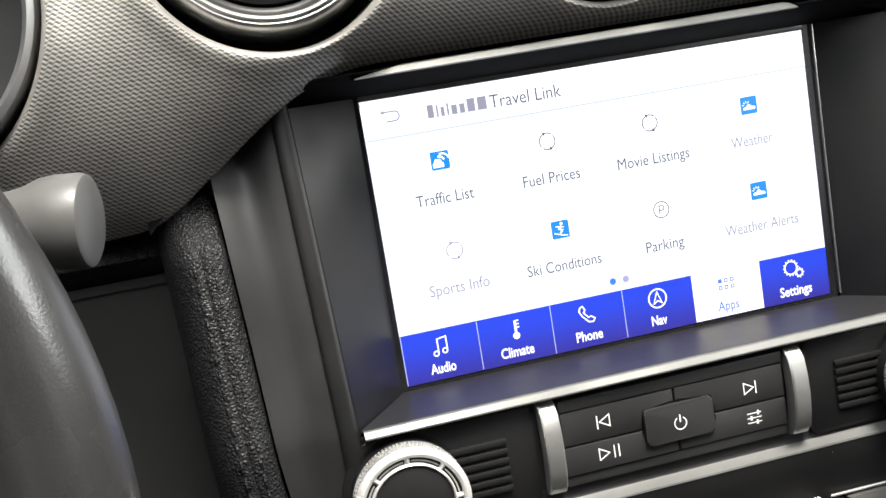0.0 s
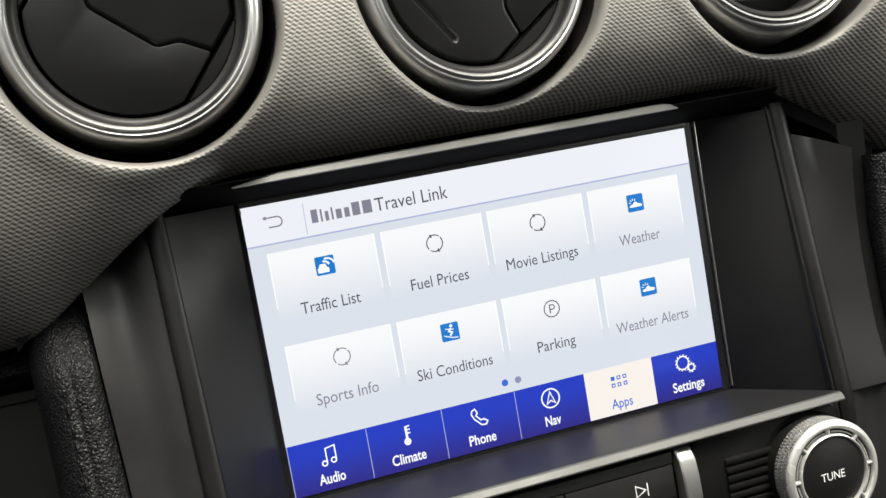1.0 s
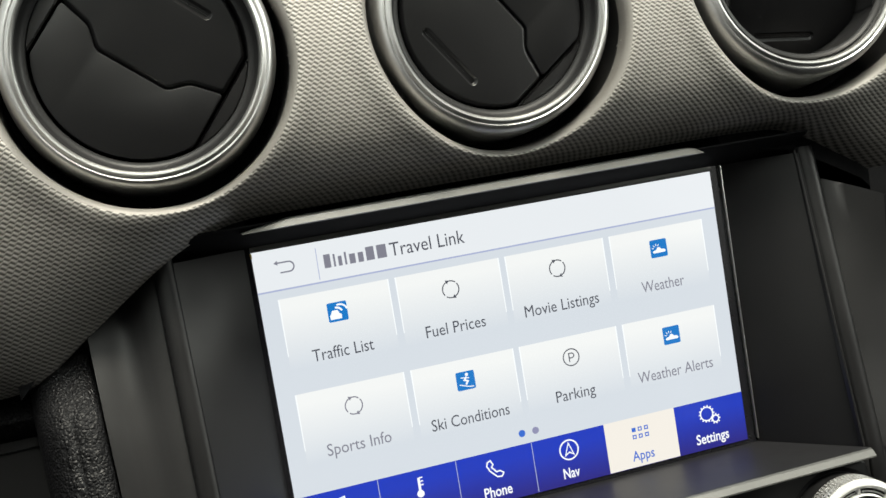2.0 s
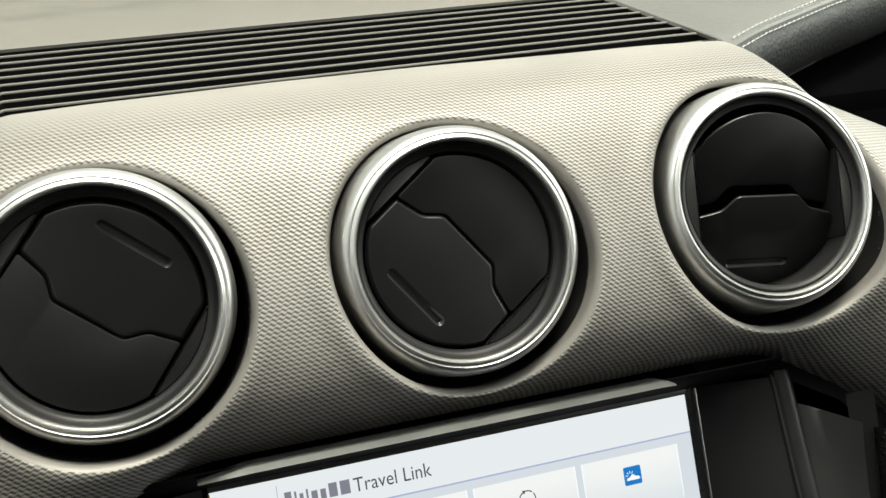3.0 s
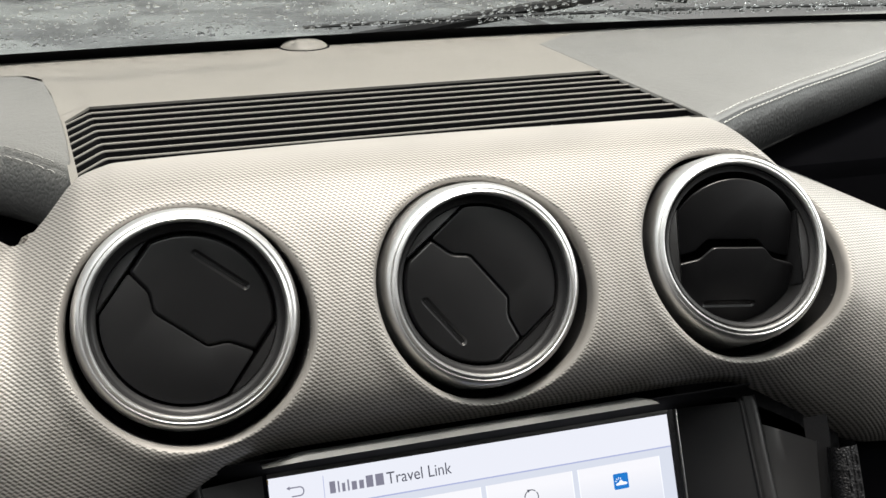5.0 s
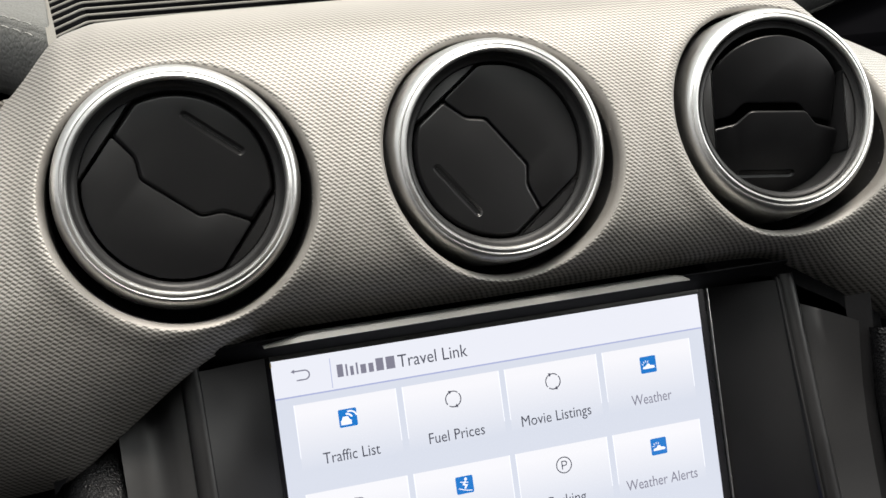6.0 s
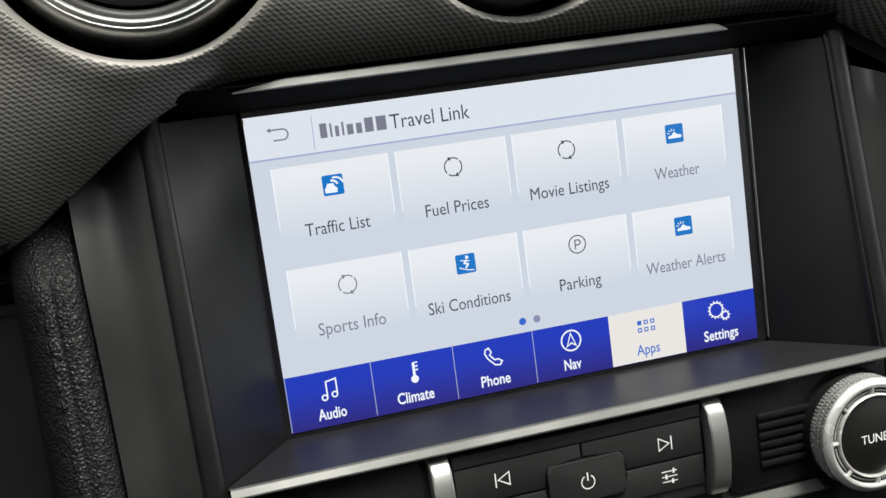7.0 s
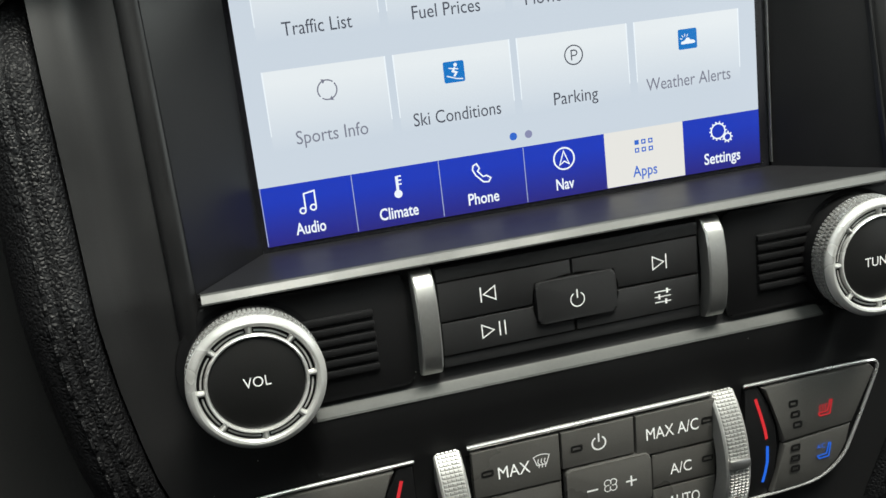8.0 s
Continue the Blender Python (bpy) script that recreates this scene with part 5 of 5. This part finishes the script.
def cbutton(x0, x1, y0, y1, h=1.6, r=0.0, lean=0.0):
    poly = round_rect(x0, x1, y0, y1, r) if r else [(x0, y0), (x1 + lean, y0), (x1, y1), (x0, y1)]
    return part("button", tilted(prism(poly, WC - 1, WC + h, 0.7)), M_CBUTTON, climate)


c_max = cbutton(-38.2, -9.2, -134.6, -118.2)
c_pow = cbutton(-8.6, 16.4, -131.2, -118.2)
c_mac = cbutton(17.0, 45.4, -133.2, -118.2)
c_def = cbutton(-38.2, -9.2, -150.4, -135.2, 1.3)
c_ac = cbutton(22.4, 45.4, -146.2, -133.8, 1.3)
c_auto = cbutton(22.4, 45.4, -160.0, -146.8, 1.2)
c_mode = cbutton(-38.2, -9.2, -166.0, -151.0, 1.2)
c_fan = cbutton(-8.0, 21.4, -149.6, -131.8, 2.8, 2.0)
c_low = cbutton(-8.6, 21.8, -166.0, -150.2, 1.2)


def ctext(s, u, v, width, cap, parent, h=1.75):
    ob = text(s, u, v, WC + h + 0.07 * (v + 117), width, cap, M_WHITE, parent, "white lettering", bold=0.0)
    return ob


ctext("MAX", -24.8, -127.0, 10.6, 4.0, c_max)
ctext("MAX A/C", 29.8, -125.6, 18.6, 4.0, c_mac)
ctext("A/C", 32.6, -140.4, 7.8, 3.8, c_ac, 1.45)
ctext("AUTO", 33.6, -152.6, 11.5, 3.8, c_auto, 1.35)


def cmark(bm, parent, label="white printed symbol"):
    return part("symbol", tilted(bm), M_WHITE, parent, label)


def screen_mark(cx, cv, h):
    """The windscreen sign, drawn round its own middle and set to size."""
    cx, cv, px, py = 0.0, 0.0, cx, cv
    bm = ribbon([(cx - 3.4, cv + 2.0)] + arc(cx, cv - 4.6, 7.4, 117, 63, 8) + [(cx + 3.4, cv + 2.0), (cx + 2.0, cv - 1.9), (cx - 2.0, cv - 1.9)], 0.4, WC + h, closed=True)
    for k in (-1.4, 0, 1.4):
        ribbon([(cx + k, cv - 3.2), (cx + k + 0.4, cv - 1.8), (cx + k - 0.3, cv - 0.6), (cx + k + 0.1, cv + 0.9)], 0.4, WC + h + 0.02, bm)
    for p in bm.verts:
        p.co.x, p.co.y = px + 0.78 * p.co.x, py + 0.78 * p.co.y
    return bm


cmark(screen_mark(-15.6, -125.9, 1.75), c_max)
cmark(screen_mark(-18.5, -141.8, 1.45), c_def)
pm = ribbon(arc(4.0, -124.4, 2.3, 120, 420, 24), 0.55, WC + 1.75)
ribbon([(4.0, -124.0), (4.0, -121.0)], 0.55, WC + 1.75, pm)
cmark(pm, c_pow)
fan = bmesh.new()
for k in range(4):
    a = 45 + 90 * k
    ribbon(arc(6.8 + 1.4 * math.cos(radians(a)), -140.0 + 1.4 * math.sin(radians(a)), 1.15, a + 195, a + 465, 12), 0.34, WC + 2.95, fan)
cmark(fan, c_fan)
cmark(ribbon([(-1.4, -140.4), (2.4, -140.4)], 0.6, WC + 2.95), c_fan)
plus = ribbon([(12.2, -140.2), (16.0, -140.2)], 0.6, WC + 2.95)
ribbon([(14.1, -138.3), (14.1, -142.1)], 0.6, WC + 2.97, plus)
cmark(plus, c_fan)
for b, x, y, h in ((c_max, -33.6, -126.2, 1.75), (c_pow, -3.6, -124.6, 1.75), (c_mac, 42.2, -125.2, 1.75), (c_ac, 42.4, -139.6, 1.45), (c_def, -33.6, -141.6, 1.45)):
    part("indicator", tilted(ribbon(round_rect(x - 1.7, x + 1.7, y - 0.8, y + 0.8, 0.3), 0.7, WC + h, closed=True)), M_MARK, b)


def dial(sx):
    """A knurled thumbwheel that turns about a level axle."""
    u0, u1 = (44.6, 53.4) if sx > 0 else (-49.6, -40.8)
    root = thing("temperature_dial", at((u0 + u1) / 2 - 0.7, -141, 11), "knurled silver temperature thumbwheel in the climate panel", "dial", "temperature thumbwheels")
    n, half, bm = 84, (u1 - u0) / 2, bmesh.new()

    def ring(x, r):
        return [bm.verts.new((x, r * math.cos(2 * math.pi * k / n), r * math.sin(2 * math.pi * k / n))) for k in range(n)]
    rows = [ring(-half, 27), ring(-half, 33.4), ring(-half + 0.6, 34.0), ring(half - 0.6, 34.0), ring(half, 33.4), ring(half, 27)]
    for a, b in zip(rows, rows[1:]):
        for k in range(n):
            bm.faces.new((a[k], a[(k + 1) % n], b[(k + 1) % n], b[k]))
    part("wheel", bm, M_WHEEL, root, angle=40)
    nubs = bmesh.new()
    for k in range(-26, 27):
        a = radians(90 - k * 2.1)
        if abs(k - 1) < 2:
            continue
        for j in range(5):
            x = -half + 1.7 + j * (2 * half - 3.4) / 4
            c = Vector((x, 34.0 * math.cos(a), 34.0 * math.sin(a)))
            nrm, tan = Vector((0, math.cos(a), math.sin(a))), Vector((0, -math.sin(a), math.cos(a)))
            ux = Vector((1, 0, 0))
            base = [nubs.verts.new(c + ux * sx_ * 0.72 + tan * sy_ * 0.48) for sx_, sy_ in ((-1, -1), (1, -1), (1, 1), (-1, 1))]
            tip = [nubs.verts.new(c + nrm * 0.5 + ux * sx_ * 0.4 + tan * sy_ * 0.24) for sx_, sy_ in ((-1, -1), (1, -1), (1, 1), (-1, 1))]
            nubs.faces.new(tip)
            for q in range(4):
                nubs.faces.new((base[q], base[(q + 1) % 4], tip[(q + 1) % 4], tip[q]))
    tagged(part("knurling", nubs, M_WHEEL, root, smooth=False), kind="stuff")
    rib = B(-half + 0.8, half - 0.8, -1.6, 1.6, 33.6, 35.6, bevel=0.6)
    bmesh.ops.rotate(rib, verts=rib.verts, cent=(0, 0, 0), matrix=Matrix.Rotation(radians(-3), 3, "X"))
    part("grip_rib", rib, M_CHROME, root)
    return root


dial(-1)
dial(1)

# ---- steering wheel and stalk ----
wheel = thing("steering_wheel", at(-352, -26, 130), "black leather steering wheel", "steering wheel")
ring = bmesh.new()
N1, N2, RW = 120, 20, 166
vs = [[ring.verts.new(((RW + 15.5 * math.cos(b)) * math.cos(a), (RW + 15.5 * math.cos(b)) * math.sin(a), 17 * math.sin(b))) for b in np.linspace(0, 2 * math.pi, N2, endpoint=False)] for a in np.linspace(0, 2 * math.pi, N1, endpoint=False)]
for i in range(N1):
    for j in range(N2):
        ring.faces.new((vs[i][j], vs[(i + 1) % N1][j], vs[(i + 1) % N1][(j + 1) % N2], vs[i][(j + 1) % N2]))
M_RIM = leather("wheel_leather", (0.026, 0.026, 0.0265), 700, 0.3, 0.05)
_wb = M_RIM.node_tree.nodes["Principled BSDF"]
_wb.inputs["Coat Weight"].default_value, _wb.inputs["Coat Roughness"].default_value = 0.25, 0.3
part("rim", ring, M_RIM, wheel, "smooth black leather rim")
part("hub", lathe([(0, 0), (60, -4), (72, -14), (74, -30), (30, -60), (28, -260), (0, -260)], 48), M_MATTE, wheel)
for a0 in (180, 0, 270):
    ca, sa = math.cos(radians(a0)), math.sin(radians(a0))
    part("spoke", tube([(66 * ca, 66 * sa, -16), (110 * ca, 110 * sa, -12), (160 * ca, 160 * sa, -4)], [14, 11, 10], 12), M_MATTE, wheel)

M_STALK = mat("grey_stalk_plastic", (0.07, 0.07, 0.068), 0.42, vary=0.1, bump=0.1, grain=2500)
axis = Vector((0.96, -0.1, 0.2)).normalized()
stalk = thing("wiper_stalk", at(-173, 33.5, 90), "grey plastic control stalk with a flared end", "stalk")
frame3 = axis.to_track_quat("Z", "Y").to_matrix().to_4x4()


def along(profile):
    bm = lathe(profile, 40)
    bm.transform(frame3)
    return bm


part("end_knob", along([(0, 0.3), (10.4, 0.3), (11.8, -0.4), (12.4, -2), (12.3, -8), (11.6, -12), (9.8, -16), (8.8, -20), (8.4, -24)]), M_STALK, stalk, angle=30)
part("arm", along([(8.3, -24), (7.6, -40), (7.8, -70), (9, -150)]), M_STALK, stalk)

# ---- knee panel under the dashboard ----
knee = thing("knee_panel", K, "black grained lower dashboard panel beside the steering column", "dashboard panel")
roll = sheet(lambda s, t: (-161 - 250 * s, 16 + 9.5 * math.cos(radians(80 - 260 * t)), -14 + 9.5 * math.sin(radians(80 - 260 * t))), 20, 14)
for v in roll.verts:
    v.co.y -= 6
part("roll", roll, M_LEATHER, knee)
part("plate", sheet(lambda s, t: (-158 - 260 * s, 4 - 190 * t, -14 - 30 * math.sin(t * 1.5)), 4, 8), M_GREY, knee)
part("ledge", sheet(lambda s, t: (-150 - 260 * s, 26 - 6 * t, 0 - 30 * t), 4, 2), M_DEEP, knee)
glove = thing("glovebox_panel", K, "black lower dashboard panel on the passenger side", "dashboard panel")
# plate and gap sheet have the shade under the pad in their black
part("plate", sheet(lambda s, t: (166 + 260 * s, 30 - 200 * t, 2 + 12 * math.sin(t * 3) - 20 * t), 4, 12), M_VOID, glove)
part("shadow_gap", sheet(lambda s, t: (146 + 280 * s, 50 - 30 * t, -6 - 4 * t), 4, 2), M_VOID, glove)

# ---- windscreen, rain, cowl, bonnet, ground ----
M_GLASS = bpy.data.materials.new("windscreen_glass")
M_GLASS.use_nodes = True
_n, _l = nodes_of(M_GLASS)
_tr, _gl, _mx = _n.new("ShaderNodeBsdfTransparent"), _n.new("ShaderNodeBsdfGlossy"), _n.new("ShaderNodeMixShader")
_tr.inputs[0].default_value, _gl.inputs["Roughness"].default_value, _mx.inputs[0].default_value = (0.86, 0.9, 0.88, 1), 0.03, 0.05
_l.new(_tr.outputs[0], _mx.inputs[1])
_l.new(_gl.outputs[0], _mx.inputs[2])
_l.new(_mx.outputs[0], _n["Material Output"].inputs[0])
M_DROP = bpy.data.materials.new("water")
M_DROP.use_nodes = True
_b = M_DROP.node_tree.nodes["Principled BSDF"]
_b.inputs["Transmission Weight"].default_value, _b.inputs["Roughness"].default_value, _b.inputs["IOR"].default_value = 1.0, 0.0, 1.33
M_PAINT = mat("wet_grey_paint", (0.06, 0.065, 0.064), 0.34, 0.2, grain=160, vary=0.6, bump=0.6, blotch=9, rvary=0.2, coat=0.3, dist=0.004)
M_ROAD = mat("wet_asphalt", (0.05, 0.05, 0.052), 0.6, vary=0.3, grain=60, blotch=0.6, bump=0.4, dist=0.01)


# dark patches of beaded water; sky reflected in pale wet sheets put into colour
_n, _l = nodes_of(M_PAINT)
_co, _no, _rp, _cx = _n.new("ShaderNodeTexCoord"), _n.new("ShaderNodeTexNoise"), _n.new("ShaderNodeMapRange"), _n.new("ShaderNodeVectorMath")
_no.inputs["Scale"].default_value, _no.inputs["Detail"].default_value, _no.inputs["Distortion"].default_value = 7.0, 5, 0.6
_l.new(_co.outputs["Object"], _no.inputs["Vector"])
_rp.inputs["From Min"].default_value, _rp.inputs["From Max"].default_value, _rp.inputs["To Min"].default_value, _rp.inputs["To Max"].default_value = 0.4, 0.56, 0.22, 1.7
_l.new(_no.outputs["Fac"], _rp.inputs["Value"])
_cx.operation = "SCALE"
_l.new(_n["Principled BSDF"].inputs["Base Color"].links[0].from_socket, _cx.inputs[0])
_l.new(_rp.outputs[0], _cx.inputs["Scale"])
_l.new(_cx.outputs[0], _n["Principled BSDF"].inputs["Base Color"])


def screen_pt(s, t):
    """s across, t up the glass, world metres."""
    x = (-0.7 + 1.4 * s) * (1 - 0.12 * t)
    bow = 0.10 * (2 * s - 1) ** 2
    return Vector((x, BASE_Y + (HEAD_Y - BASE_Y) * t - bow * (1 - 0.4 * t), BASE_Z + (HEAD_Z - BASE_Z) * t + 0.012 * math.sin(math.pi * t)))


glass = sheet(lambda s, t: screen_pt(s, t) * 1000, 24, 12)
ws = solid("windscreen", glass, M_GLASS, "raked windscreen glass with raindrops", "windscreen", "structure", m=TURN)
ws.visible_shadow = False
band = sheet(lambda s, t: (screen_pt(s, 0.072 * t) + Vector((0, -0.002, -0.003))) * 1000, 24, 1)
solid("windscreen_edge", band, M_DEEP, "black printed lower edge of the windscreen", "windscreen", "structure", m=TURN)
rng = random.Random(4)
drops = bmesh.new()
e = 0.002
for k in range(5200):
    s, t = rng.uniform(0.2, 0.85), 0.07 + 0.165 * rng.random() ** 1.3
    p = screen_pt(s, t)
    du, dv = screen_pt(s + e, t) - p, screen_pt(s, t + e) - p
    nrm = dv.cross(du).normalized()
    r = 0.0005 + (0.0012 if k > 260 else 0.002) * rng.random() ** (3 if k > 260 else 1)
    ax, ay = du.normalized(), dv.normalized()
    ctr = p + nrm * 0.0004
    rim = [drops.verts.new((ctr + ax * r * math.cos(a) * rng.uniform(0.85, 1.15) + ay * r * math.sin(a) * 1.15) * 1000) for a in np.linspace(0, 2 * math.pi, 9, endpoint=False)]
    mid = [drops.verts.new((Vector(v.co) * 0.001 * 0.72 + ctr * 0.28 + nrm * r * 0.52) * 1000) for v in rim]
    tip = drops.verts.new((ctr + nrm * r * 0.75) * 1000)
    for q in range(9):
        drops.faces.new((rim[q], rim[(q + 1) % 9], mid[(q + 1) % 9], mid[q]))
        drops.faces.new((mid[q], mid[(q + 1) % 9], tip))
    drops.faces.new(rim[::-1])
solid("raindrops", drops, M_DROP, "clear raindrops scattered on the windscreen", "raindrops", "stuff", m=TURN, angle=80)

cowl = thing("cowl_cover", TURN @ Matrix.Translation((0, 0.45, 0.966)), "dark plastic cowl cover below the windscreen", "cowl")
part("cover", sheet(lambda s, t: (-720 + 1440 * s, -55 + 150 * t, 18 - 26 * t - 60 * (2 * s - 1) ** 2), 20, 4), M_MATTE, cowl)
def wiper(s0, s1, up, foot):
    """An arm from its pivot in the cowl and a slim blade lying on the glass."""
    root = thing("windscreen_wiper", TURN, "black wiper at rest on the wet windscreen", "wiper", "windscreen wipers")
    away = Vector((0, 0.45, 0.89))
    line_up = [(screen_pt(s0 + (s1 - s0) * k / 12, up + 0.006 * math.sin(math.pi * k / 12)) + away * 0.005) * 1000 for k in range(13)]
    part("blade", tube(line_up, 1.3, 6), M_MATTE, root)
    part("arm", tube([Vector(foot), Vector(foot) + Vector((40, -30, 14)), line_up[5] + away * 14, line_up[6] + away * 7], [8, 6, 4, 3], 8), M_BLACK, root)


wiper(0.06, 0.49, 0.1525, (-560, 520, 955))
wiper(0.5, 0.9, 0.0625, (20, 500, 968))
bonnet = thing("bonnet", TURN @ Matrix.Translation((0, 0.56, 0.94)), "wet grey painted bonnet with raindrops", "bonnet")
part("skin", sheet(lambda s, t: (-760 + 1520 * s, 1200 * t, 10 - 70 * t * t - 70 * (2 * s - 1) ** 2 + 14 * math.exp(-((abs(2 * s - 1) - 0.35) / 0.1) ** 2) * (1 - t)), 60, 20), M_PAINT, bonnet)
for sx in (-1, 1):
    part("bonnet_vent", B(sx * 260 - 90, sx * 260 + 90, 160, 260, -8, 1.5, bevel=3), M_MATTE, bonnet)
slab("ground", [(-150, -150, 0), (150, -150, 0), (150, 150, 0), (-150, 150, 0)], M_ROAD, "wet dark asphalt ground", "ground", -0.2)
